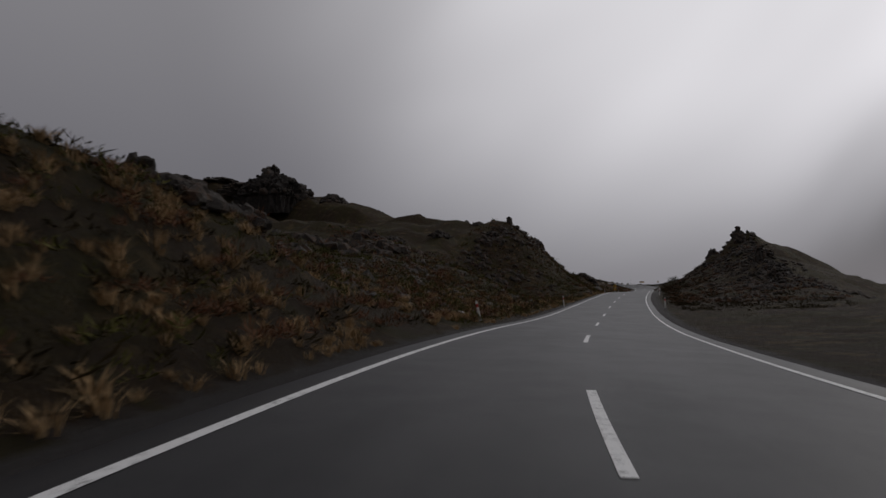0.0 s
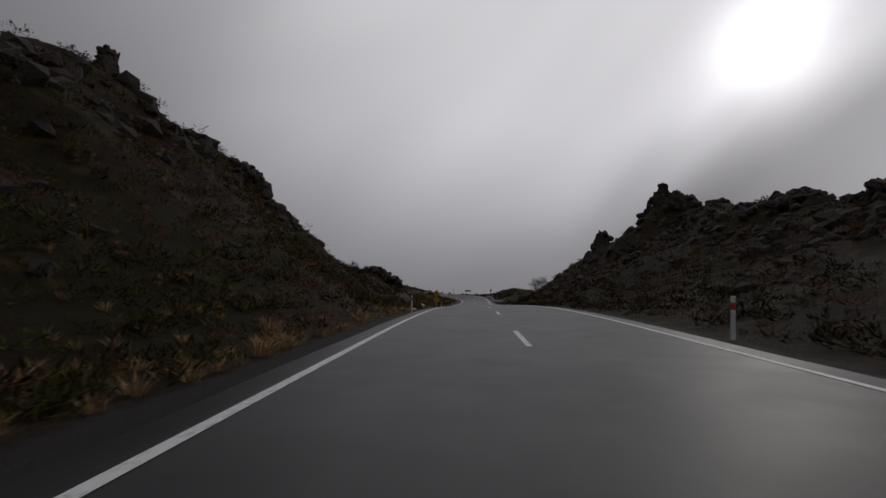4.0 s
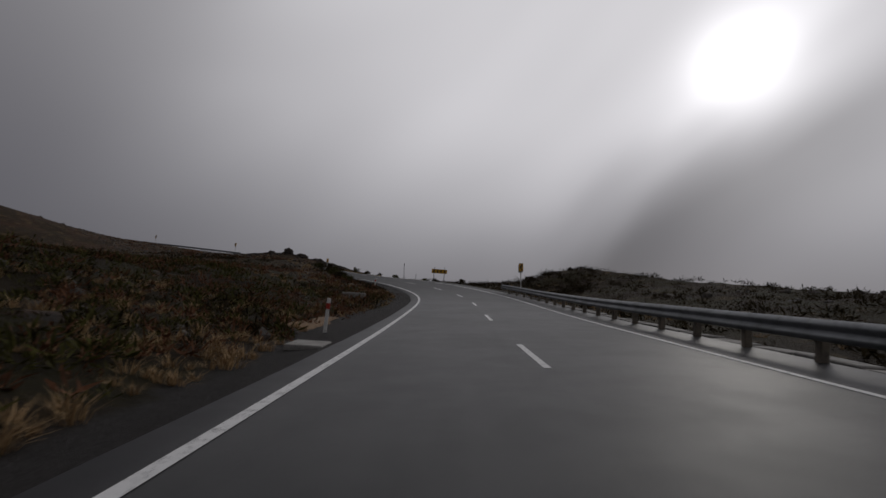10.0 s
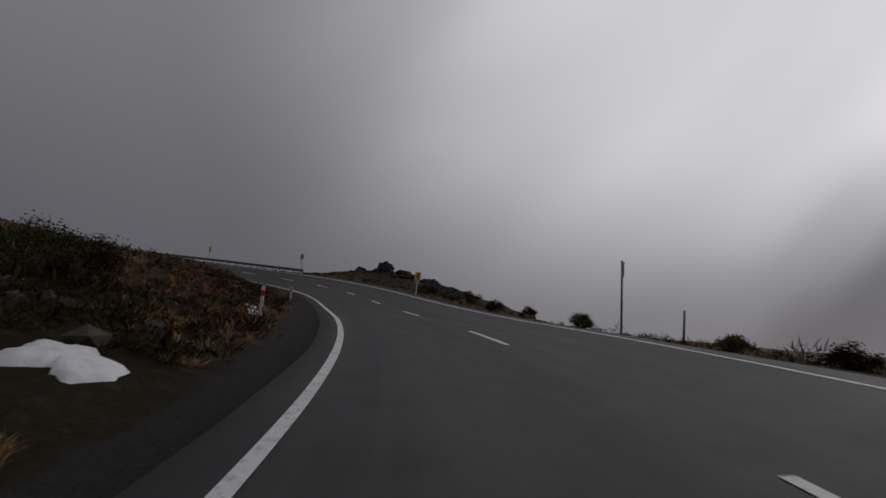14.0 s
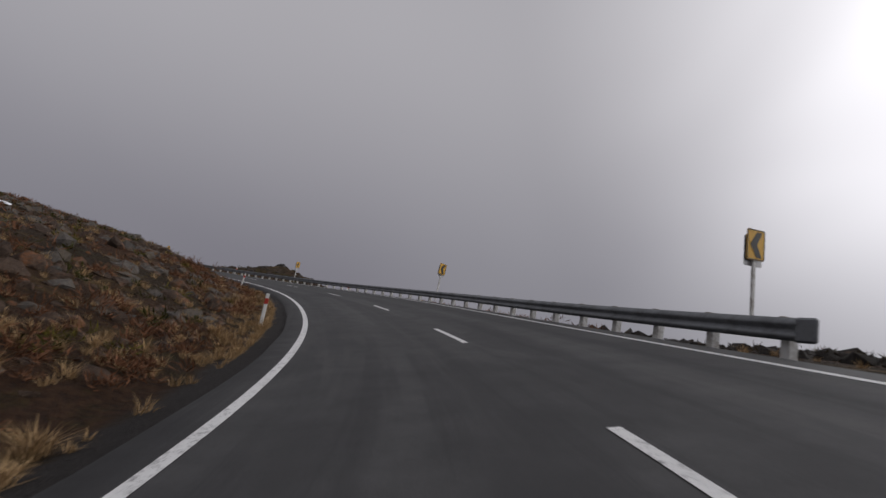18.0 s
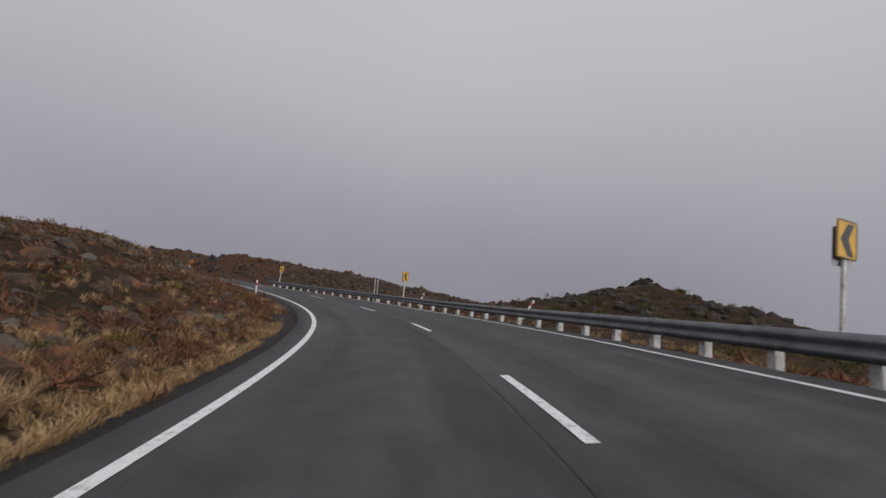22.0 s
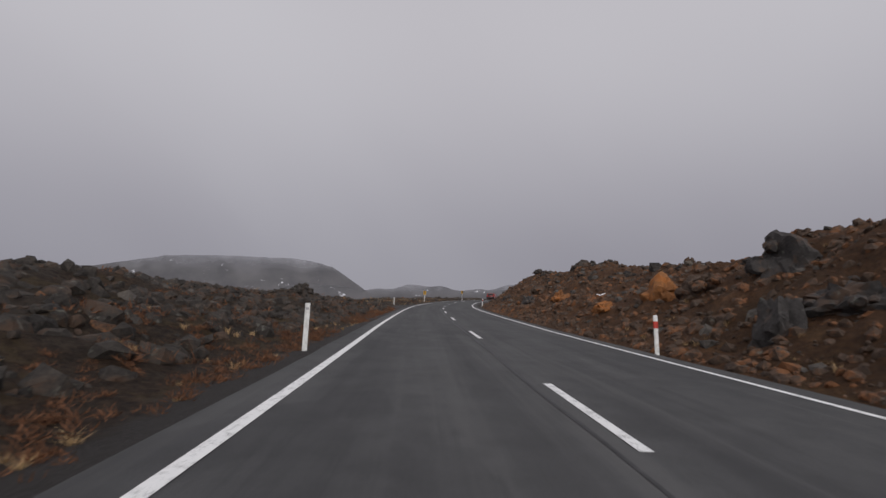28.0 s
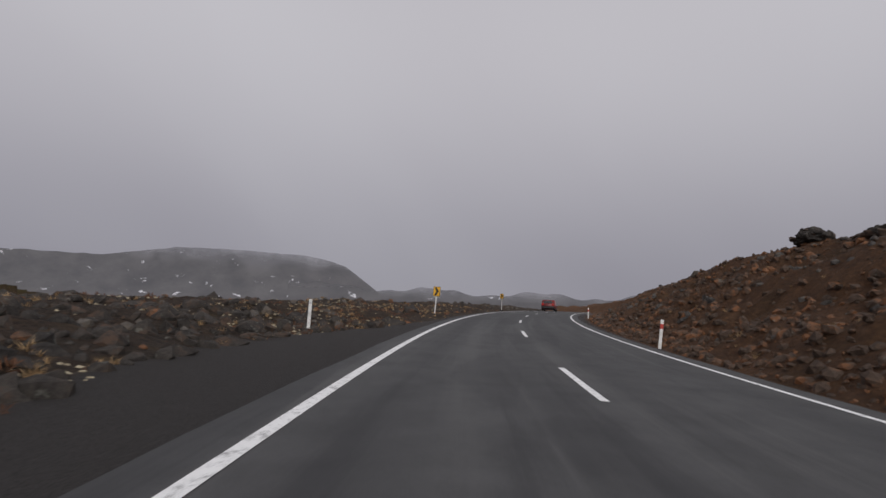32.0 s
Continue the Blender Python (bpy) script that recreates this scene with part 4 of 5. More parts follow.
def strew(name, label, category, shapes, mat, count, s_range, u_range, side, size, bias=1.0, clump=0.0, seed=0, sink=0.1, tilt=0.35, power=1.6, stretch=None):
    """Many small things as one object."""
    s, e = places(count, s_range, u_range, side, bias, clump, seed)
    r = np.random.default_rng(seed + 1000)
    p = ground_many(s, e)
    k = len(p)
    big = size[0] + (size[1] - size[0]) * r.uniform(size=k) ** power
    p[:, 2] -= big * sink
    v, f = joined(shapes, p, big, r.uniform(0, 6.28, k), r.normal(size=k) * tilt, None if stretch is None else r.uniform(*stretch, k))
    tagged(new(name, tri_mesh(name, v, f, mat)), label, category, kind="stuff")


def singles(name, label, category, group, shapes, mat, count, s_range, u_range, side, size, bias=1.0, clump=0.0, seed=0, sink=0.15, power=1.5):
    """The same near the road, each an object of its own."""
    s, e = places(count, s_range, u_range, side, bias, clump, seed)
    r = np.random.default_rng(seed + 2000)
    meshes = [tri_mesh(name, v, f, mat) for v, f in shapes]
    for k, p in enumerate(ground_many(s, e)):
        ob = tagged(new(name, meshes[k % len(meshes)]), label, category, group)
        g = size[0] + (size[1] - size[0]) * r.uniform() ** power
        ob.matrix_world = Matrix.Translation((p[0], p[1], p[2] - g * sink)) @ pose(0, 0, 0, r.normal() * 5, r.normal() * 5, r.uniform(0, 360)) @ Matrix.Diagonal((g, g, g, 1))


def ball(fine):
    bm = bmesh.new()
    bmesh.ops.create_icosphere(bm, subdivisions=fine, radius=1.0)
    v = np.array([p.co[:] for p in bm.verts])
    f = np.array([[q.index for q in t.verts] for t in bm.faces])
    bm.free()
    return v, f


BALLS = {4: ball(4), 5: ball(5)}


def outcrop(label, s, e, wide, deep, tall, mat, seed, fine=4, blocks=9, top=None, chips=1.0):
    """A crag of broken blocks piled on a core. wide: across the road's line, deep: along it; top: height of its summit over the road; chips: share of loose blocks, sunk deeper where few."""
    d, f = BALLS[fine]
    r = np.random.default_rng(seed + 4000)
    base = ground_at(s, e)
    h = heading(s)
    if top is not None:
        tall = max((top + float(np.interp(s, STATION, ROAD_Z)) - base.z) / 0.8, 0.5)
    reach = np.full(len(d), 0.35)
    for k in range(blocks + 4):
        small = k >= blocks
        a = r.normal(size=3)
        a[2] = abs(a[2]) * (0.5 if not small else 1.0)
        a /= np.linalg.norm(a)
        n = r.normal(size=(11, 3))
        n /= np.linalg.norm(n, axis=1)[:, None]
        n = np.concatenate([n, [a, -a]])
        along = np.maximum(n @ a, 0)
        away = (0.34 if not small else 0.22) * r.uniform(0.8, 1.25, len(n)) + along ** 2 * r.uniform(0.45, 0.72)
        c = d @ n.T
        hit = np.where(c > 0.02, away[None] / np.maximum(c, 0.02), 9.0).min(1)
        reach = np.maximum(reach, np.minimum(hit, 1.15))
    q = d * reach[:, None] * 1.05 * np.array([wide / 2, deep / 2, tall])
    rough = np.array([noise.fractal(Vector(p) * 1.3 + Vector((seed, 0, 0)), 1.0, 2.0, 4) for p in q])
    crack = np.array([noise.cell(Vector(p) * 2.2 + Vector((0, seed, 0))) for p in q])
    fine_share = min(1.0, 13.0 / max(wide, deep))
    q = q * (1 + fine_share * (0.14 * rough + 0.08 * crack))[:, None]
    q = q * np.array([wide / 2 / np.abs(q[:, 0]).max(), deep / 2 / np.abs(q[:, 1]).max(), tall / q[:, 2].max()]) * np.array([0.97, 0.97, 0.94])
    q[:, :2] *= (1.12 - 0.24 * np.clip(q[:, 2:3] / tall, 0, 1))
    q[:, 2] = np.where(q[:, 2] < 0, np.maximum(q[:, 2], -0.6) * max(tall, 1.2), q[:, 2])
    t = thing("rock_outcrop", label, "rock outcrop", "rock outcrops", m=Matrix.Translation(base - Vector((0, 0, 0.2 * tall))) @ pose(0, 0, 0, 0, 0, math.degrees(h)))
    part("core", tri_mesh("core", q, f, mat), t)
    # loose-jointed blocks over the core
    g = float(np.clip(0.30 * min(wide, deep, tall * 1.5), 0.30, 1.5))
    for k in range(int(chips * np.clip(2.0 * wide * deep / g**2, 16, 42))):
        out, turn = math.sqrt(r.uniform()), r.uniform(0, 6.28)
        if tall > 0.9 * min(wide, deep) and min(wide, deep) < 3.5:      # a spire: broad at the foot, drawn in towards its top
            up = r.uniform() ** 0.8
            high, out, swell = tall * up, out * (1.0 - 0.72 * up), 1.5 - 0.7 * up
        else:
            high, swell = tall * (1 - out**2.6) ** 0.6 * (1.0 if r.uniform() < 0.65 else r.uniform(0.3, 0.9)), 1.0
        size = g * r.uniform(0.6, 1.35) * swell
        stone = part("block", block_mesh(int(r.integers(8)), mat), t)
        stone.matrix_basis = (Matrix.Translation((out * math.cos(turn) * wide / 2.1, out * math.sin(turn) * deep / 2.1, max(high - size * (0.7 if chips == 1.0 else 0.95), 0.12 * tall)))
                              @ pose(0, 0, 0, r.normal() * 14, r.normal() * 14, r.uniform(0, 360)) @ Matrix.Diagonal((size, size, size * r.uniform(0.9, 1.5), 1)))


BLOCK_MESHES = {}


def block_mesh(k, mat):
    """One of eight broken blocks in the given rock, shared by all crags."""
    if (k, mat.name) not in BLOCK_MESHES:
        BLOCK_MESHES[k, mat.name] = tri_mesh("block", *ROCKS[k], mat)
    return BLOCK_MESHES[k, mat.name]


DARK_CRAG = "jagged dark lava crag on the crest of the bank"
for s, e, wide, deep, tall, fine in [
        (40, -30, 3.5, 6, 1.1, 4), (49, -31, 3.5, 5, 1.2, 4), (57, -27, 3.5, 6, 1.1, 4), (65, -21, 3, 5, 1.2, 4), (70, -25, 3, 4, 0.9, 4),
        (74.6, -20.6, 2.0, 2.0, 2.5, 4), (77, -20.4, 2.4, 3, 1.5, 4), (80, -18.5, 3.2, 5, 2.0, 4), (81, -24, 3, 3, 1.5, 4), (87, -33, 2.0, 2.0, 2.2, 4), (85, -30, 3, 3, 1.3, 4), (88, -38, 4, 5, 1.4, 4), (97, -48.5, 8, 8, 3.0, 4), (92, -58, 6, 8, 1.8, 4),
        (84, -74, 8, 9, 4.6, 4), (80, -88, 12, 12, 2.2, 4), (87, -66, 6, 8, 3.0, 4), (86, -100, 10, 12, 1.4, 4),
        (89, -19, 4, 7, 1.7, 4), (93.5, -18.5, 3.6, 4, 1.5, 4), (97, -17.5, 4, 6, 1.1, 4), (101, -17.5, 3, 4, 0.9, 4),
        (54, 18, 2.0, 2.6, 0.9, 4), (59, 18.5, 2.0, 2.6, 1.4, 4), (63, 18.3, 1.9, 2.2, 1.2, 4), (68.7, 18.1, 2.0, 2.0, 3.7, 4), (71.5, 17.5, 2.2, 2.6, 1.5, 4), (75, 19.5, 3, 4, 1.2, 4), (82, 19.5, 2.6, 4, 1.1, 4), (88, 20, 2.6, 4.2, 1.2, 4), (96, 21, 2.4, 4.0, 1.2, 4),
        (101, 21, 3.0, 3.0, 2.2, 4), (104.3, 21, 3.2, 2.6, 2.6, 4), (107.4, 20.8, 2.6, 2.6, 2.5, 4), (110.6, 20.8, 2.6, 2.6, 2.6, 4), (115, 20, 2.4, 3.0, 1.6, 4), (119, 17.3, 3.4, 3.6, 3.2, 4), (122, 16.6, 2.6, 3.2, 1.8, 4), (125, 14.5, 2.6, 3.4, 1.6, 4), (128, 12.5, 2.4, 3.0, 1.3, 4),
        (99, 15, 1.8, 2.6, 0.8, 4), (94, 13, 1.6, 2.2, 0.7, 4), (106, 13, 1.6, 2.4, 0.7, 4), (-5, -11.3, 2.4, 3.4, 1.0, 4), (-6.8, -13.4, 2.6, 2.6, 2.2, 4), (-8, -10.5, 2.0, 2.4, 0.7, 4)]:
    outcrop(DARK_CRAG, s, e, wide, deep, tall, LAVA, int(s * 7 + 300) % 97, fine, 11)
for s, e, wide, deep, top in ((146, -32, 9, 9, 7.0), (151.5, -32, 8, 8, 7.9), (157.5, -31.6, 7, 6, 10.6), (162.5, -31.2, 7, 7, 9.6), (167, -30.4, 6, 6, 9.2), (170, -29.8, 4, 4, 8.6), (172.5, -30.5, 4, 4, 5.2)):
    outcrop("tall broken buttress of the dark lava cliff above the heath", s, e, wide, deep, 5.0, LAVA, int(s), 5, 14, top)
outcrop("broad dark lava crag standing on the far crest", 80, -79, 18, 14, 6.6, LAVA, 3, 5, 26)
outcrop("dark lava summit of the far crag", 80.5, -79.5, 7, 8, 9.0, LAVA, 5, 5, 26)
outcrop("rounded dark lava dome beside the bend sign", 114.6, -11.9, 5.0, 9.0, 3.0, LAVA, 9, 5, 22, 5.0, 0.5)
outcrop("broken dark lava shoulder beside the dome", 120.6, -10.6, 3.0, 4.2, 1.8, LAVA, 10, 4, 12, 4.0)
outcrop("pale broken lava face low on the bank", 105.5, -8.0, 2.2, 5.5, 1.1, GREY_ROCK, 14, 4, 12)
outcrop("tall dark lava stack on the mound beyond the road", 260.6, 11.2, 2.2, 2.2, 1.4, LAVA, 61, top=3.5)
outcrop("low dark lava block on the mound beyond the road", 264, 10.6, 1.6, 1.6, 0.9, LAVA, 63, top=2.5)
outcrop("dark lava ridge on the mound beyond the road", 257.5, 11.2, 2.6, 3.4, 0.9, LAVA, 67, top=2.5)
outcrop("dark lava blocks on the mound beyond the road", 254, 12, 2.8, 2.8, 0.8, LAVA, 62)
outcrop("weathered dark lava stack on the mossy mound", 333, 17, 2.0, 2.0, 0.9, LAVA, 64, 4, 14)
outcrop("weathered dark lava stack on the mossy mound", 335.6, 16.2, 1.8, 1.8, 0.8, LAVA, 68, 4, 14)
outcrop("weathered dark lava blocks on the mossy mound", 334.5, 16, 1.6, 1.6, 0.6, LAVA, 65, 4, 14)
outcrop("dark lava knob on top of the rusty bank", 425.3, 12.2, 3.0, 3.4, 0.9, LAVA, 66)
for s, e, tall in ((447, 11.8, 0.5), (450.5, 12.4, 0.5), (454, 11.8, 0.6), (433, 11.8, 0.4), (429, 12.2, 0.4)):
    outcrop("dark lava block on the crest of the rusty bank", s, e, 1.5, 2.0, tall, LAVA, int(s * 5) % 83)
ORANGE_ROCK = material("orange_rock", rock_look((0.10, 0.042, 0.018), (0.33, 0.145, 0.055), (0.36, 0.13, 0.035, 1)))
DARK_FACE = material("smooth_dark_rock", rock_look((0.022, 0.020, 0.020), (0.085, 0.078, 0.074), (0.11, 0.068, 0.045, 1)))
outcrop("tan and orange rock pillar standing in the cut bank", 401.5, 7.7, 1.5, 1.5, 1.2, ORANGE_ROCK, 73, 4, 9, 2.2, chips=0.35)
outcrop("orange streaked rock low in the cut bank", 403.5, 6.2, 1.0, 1.4, 0.8, ORANGE_ROCK, 74, 4, 9, 1.0)
outcrop("large smooth dark boulder set in the cut bank", 392.3, 6.1, 1.3, 1.7, 1.0, DARK_FACE, 75, 4, 5, 1.25, chips=0.35)
outcrop("large smooth dark boulder set in the cut bank", 388.0, 6.6, 1.5, 1.7, 1.2, DARK_FACE, 76, 4, 5, 1.5, chips=0.35)
outcrop("dark rock face high in the cut bank", 396.5, 9.2, 1.6, 2.2, 1.0, DARK_FACE, 77, 4, 7, 3.3, chips=0.35)
outcrop("rusty rock face set in the cut bank", 417.0, 7.8, 1.4, 2.4, 0.9, ORANGE_ROCK, 78, 4, 8, 1.7, chips=0.35)
outcrop("large dark boulder set in the cut bank", 422.5, 6.6, 1.2, 1.8, 0.9, DARK_FACE, 79, 4, 5, 1.3, chips=0.35)
outcrop("large dark boulder set in the cut bank", 438.5, 6.8, 1.3, 1.8, 0.9, DARK_FACE, 80, 4, 5, 1.4, chips=0.35)
outcrop("rusty lava ledge in the face of the bank", 399, 8.2, 1.6, 2.2, 0.9, RUST_ROCK, 69)
outcrop("dark lava ledge in the face of the bank", 392, 7.4, 1.8, 2.4, 0.6, DARK_FACE, 70, chips=0.35)
outcrop("rusty lava ledge in the face of the bank", 425, 8.0, 1.8, 2.6, 0.8, RUST_ROCK, 71)
for s, e, tall in ((343, 14, 0.6), (347, 19, 0.8), (352, 23, 0.7), (356, 28, 1.0), (361, 20, 0.8), (366, 25, 0.9), (372, 18, 0.9), (376, 24, 0.8)):
    outcrop("rough brown lava knob on the rubble ridge", s, e, 2.2, 2.2, tall, LAVA if int(s) % 2 else RUST_ROCK, int(s))
outcrop("pointed dark lava stack in the lava field", 380, -11.0, 1.5, 1.5, 1.3, LAVA, 35)
for s, e, tall in ((413.5, -8.6, 0.7), (416.0, -9.4, 0.85), (418.5, -9.6, 0.75), (421.0, -10.0, 0.6)):
    outcrop("dark lava block at the edge of the lava field", s, e, 1.2, 1.2, tall, LAVA, int(s * 3) % 89)

strew("lava_rubble", "dark lava rubble strewn over the left bank", "rocks", CHIPS, LAVA, 800, (-5, 130), (9, 24), -1, (0.2, 1.3), 0.8, 0.5, 11, 0.15)
strew("crest_rubble", "ragged dark lava along the crest of the left bank", "rocks", CHIPS, LAVA, 900, (0, 110), (16, 22.5), -1, (0.4, 1.6), 1.0, 0.2, 83, 0.1, 0.8)
strew("crest_rubble", "ragged dark lava along the crest of the right bank", "rocks", CHIPS, LAVA, 700, (48, 126), (14, 21), 1, (0.3, 1.3), 1.0, 0.2, 84, 0.1, 0.8)
strew("mound_rocks", "dark lava blocks over the mossy mound", "rocks", CHIPS, LAVA, 260, (322, 342), (10, 19), 1, (0.25, 0.9), 0.8, 0.2, 85)
strew("scree", "loose grey scree below the crag", "rocks", CHIPS, GREY_ROCK, 420, (0, 26), (6, 15), -1, (0.15, 0.75), 1.0, 0.3, 12)
strew("lava_rubble", "dark lava rubble strewn over the right bank", "rocks", CHIPS, LAVA, 1100, (35, 130), (9, 24), 1, (0.2, 1.3), 0.8, 0.5, 13, 0.15)
strew("pale_stones", "pale stones scattered over the heath", "rocks", CHIPS, GREY_ROCK, 900, (140, 245), (6, 60), 1, (0.2, 0.8), 1.0, 0.4, 14)
strew("pale_stones", "pale stones scattered over the heath", "rocks", CHIPS, GREY_ROCK, 700, (155, 245), (5, 26), -1, (0.12, 0.6), 1.2, 0.4, 15)
strew("hillside_rocks", "broken brown lava lying over the heath slope", "rocks", ROCKS, RUST_ROCK, 1400, (238, 372), (5.0, 22), -1, (0.14, 0.85), 1.6, 0.1, 16)
strew("hillside_rocks", "small brown lava rubble lying over the heath slope", "rocks", CHIPS, RUST_ROCK, 4000, (238, 372), (5.0, 24), -1, (0.08, 0.4), 1.4, 0.1, 56)
strew("hillside_rocks", "broken grey lava lying over the heath slope", "rocks", CHIPS, GREY_ROCK, 1500, (238, 372), (5.3, 26), -1, (0.1, 0.7), 1.4, 0.3, 17)
strew("mound_rocks", "dark lava rubble on the mound beyond the road", "rocks", CHIPS, LAVA, 2600, (244, 278), (5.2, 15), 1, (0.12, 0.6), 0.9, 0.2, 18)
strew("mound_rocks", "grey lava rubble beyond the guard rail", "rocks", CHIPS, GREY_ROCK, 1700, (318, 380), (6, 34), 1, (0.15, 0.7), 1.0, 0.4, 19)
strew("mound_rocks", "brown lava rubble beyond the guard rail", "rocks", CHIPS, RUST_ROCK, 4600, (335, 385), (5.2, 42), 1, (0.15, 0.85), 1.0, 0.2, 20)
strew("lava_field", "dense field of broken dark lava blocks", "rocks", ROCKS, LAVA, 1100, (366, 428), (6.0, 20), -1, (0.16, 0.75), 1.6, 0.1, 21, 0.1, 0.9, 1.5)
strew("lava_field", "dense field of small broken dark lava blocks", "rocks", CHIPS, LAVA, 7600, (366, 450), (5.0, 24), -1, (0.1, 0.6), 1.4, 0.05, 57, 0.05, 0.9, 1.6)
strew("lava_field", "dense field of broken brown lava blocks", "rocks", CHIPS, RUST_ROCK, 600, (366, 500), (5.0, 22), -1, (0.12, 0.5), 1.5, 0.1, 22)
strew("lava_field", "pale dry stones in the lava field", "rocks", CHIPS, GREY_ROCK, 1100, (380, 520), (6, 40), -1, (0.12, 0.6), 1.0, 0.4, 23)
strew("rusty_scree", "rusty broken scree on the cut bank", "rocks", CHIPS, RUST_ROCK, 11000, (372, 480), (4.5, 14), 1, (0.07, 0.46), 1.3, 0.05, 24, 0.05, 0.8, 2.6)
strew("rusty_scree", "grey broken scree on the cut bank", "rocks", CHIPS, GREY_ROCK, 700, (372, 480), (5.0, 15), 1, (0.1, 0.6), 1.0, 0.2, 25, 0.1, 0.6, 2.0)
strew("far_rubble", "brown lava rubble on the ridge behind the bank", "rocks", CHIPS, RUST_ROCK, 2200, (372, 450), (12, 48), 1, (0.2, 1.0), 1.0, 0.2, 58)
strew("crest_rocks", "dark lava blocks along the crest of the cut bank", "rocks", CHIPS, LAVA, 420, (372, 510), (10, 17), 1, (0.2, 0.9), 1.0, 0.3, 26)
strew("far_rubble", "dark lava rubble on the far slopes", "rocks", CHIPS, LAVA, 900, (440, 590), (5, 40), -1, (0.3, 1.2), 1.0, 0.3, 27)
singles("boulder", "rusty angular lava boulder on the cut bank", "boulder", "bank boulders", BIG_ROCKS, RUST_ROCK, 46, (376, 470), (5.6, 11), 1, (0.5, 1.3), 1.0, 0, 31, 0.3)
singles("boulder", "dark angular lava boulder by the verge", "boulder", "lava boulders", BIG_ROCKS, LAVA, 80, (368, 428), (6.0, 13), -1, (0.35, 0.85), 1.0, 0, 32, 0.25)
singles("boulder", "grey lava boulder among the heath", "boulder", "heath boulders", BIG_ROCKS, GREY_ROCK, 44, (245, 366), (5.4, 11), -1, (0.4, 1.05), 1.0, 0, 33, 0.3)
singles("boulder", "dark lava boulder on the bank", "boulder", "bank boulders", BIG_ROCKS, LAVA, 40, (0, 156), (6.5, 14), -1, (0.5, 1.6), 1.0, 0, 34, 0.3)
near_boulders = [tri_mesh("boulder", v, f, m) for (v, f), m in zip(BIG_ROCKS, (LAVA, LAVA, RUST_ROCK, GREY_ROCK, GREY_ROCK, LAVA, GREY_ROCK, RUST_ROCK))]
for k, (s, e, g) in enumerate([(326.6, -6.3, 0.75), (327.3, -5.9, 0.6), (326.9, -5.3, 0.65), (329.8, -6.1, 0.6), (332.4, -7.4, 1.0), (337.6, -5.9, 1.1), (251.2, -6.4, 0.75), (250.6, -5.8, 0.8),
                              (338.5, -8.5, 1.2), (341.5, -7.2, 1.1), (306, -7.2, 0.7), (304.8, -6.4, 0.5)]):
    ob = tagged(new("boulder", near_boulders[k % 8]), "large lava boulder beside the marker posts", "boulder", "heath boulders")
    ob.matrix_world = Matrix.Translation(ground_at(s, e) - Vector((0, 0, 0.2 * g))) @ pose(0, 0, 0, 10 * k, 17 * k % 30, 77 * k) @ Matrix.Diagonal((g, g, g, 1))

# plants: dark and green heath on the first banks, red heath and straw on the bend
strew("dark_heath", "dark wiry heath covering the bank", "heath", THIN_BUSHES, DARK_HEATH, 1800, (-18, 165), (5.2, 19), -1, (0.6, 1.4), 1.3, 0.05, 41, 0.05, 0.2)
strew("green_heath", "dull green heath covering the bank", "heath", THIN_BUSHES, GREEN_HEATH, 1300, (-18, 175), (5.0, 16), -1, (0.6, 1.4), 1.4, 0.3, 42, 0.05, 0.2)
strew("dark_heath", "dark wiry heath covering the right bank", "heath", THIN_BUSHES, DARK_HEATH, 1900, (25, 215), (5.6, 18), 1, (0.6, 1.5), 1.3, 0.05, 43, 0.05, 0.2)
strew("red_heath", "brown heath over the slope", "heath", THIN_BUSHES, RED_HEATH, 700, (150, 245), (5.0, 20), -1, (0.6, 1.3), 1.2, 0.3, 44, 0.05, 0.2)
strew("dark_heath", "dark wiry heath over the slope", "heath", THIN_BUSHES, DARK_HEATH, 700, (160, 245), (5.0, 22), -1, (0.6, 1.5), 1.2, 0.4, 45, 0.05, 0.2)
strew("red_heath", "reddish heath covering the inner slope", "heath", BUSHES, RED_HEATH, 800, (240, 372), (4.8, 9), -1, (0.5, 1.2), 1.3, 0.3, 46, 0.05, 0.2)
strew("red_heath", "reddish heath high on the inner slope", "heath", THIN_BUSHES, RED_HEATH, 800, (240, 372), (8, 17), -1, (0.5, 1.2), 1.2, 0.4, 76, 0.05, 0.2)
strew("green_heath", "mossy green heath on the inner slope", "heath", THIN_BUSHES, GREEN_HEATH, 420, (240, 372), (5.5, 18), -1, (0.5, 1.1), 1.2, 0.6, 47, 0.05, 0.2)
strew("green_heath", "mossy green heath on the mound", "heath", THIN_BUSHES, GREEN_HEATH, 420, (318, 345), (6.5, 17), 1, (0.5, 1.2), 1.0, 0.3, 48, 0.05, 0.2)
strew("red_heath", "brown heath beyond the guard rail", "heath", THIN_BUSHES, RED_HEATH, 700, (262, 375), (4.8, 10), 1, (0.4, 0.9), 1.2, 0.3, 49, 0.05, 0.2)
strew("red_heath", "brown heath along the verge of the lava field", "heath", BUSHES, RED_HEATH, 620, (366, 450), (4.1, 6.6), -1, (0.3, 0.65), 1.6, 0.4, 50, 0.05, 0.2)
strew("dark_heath", "dark bushes along the edge of the drop", "heath", BUSHES, DARK_HEATH, 320, (186, 205), (7, 15), 1, (0.6, 1.3), 1.0, 0.3, 51, 0.05, 0.2)
strew("dark_heath", "dark wiry heath on the mound beyond the road", "heath", THIN_BUSHES, DARK_HEATH, 420, (244, 278), (5.8, 15), 1, (0.35, 0.9), 1.0, 0.1, 52, 0.05, 0.2)
singles("boulder", "rusty angular lava block on the slope", "boulder", "heath boulders", BIG_ROCKS, RUST_ROCK, 26, (245, 275), (5.4, 10), -1, (0.4, 0.95), 1.0, 0, 36, 0.25)
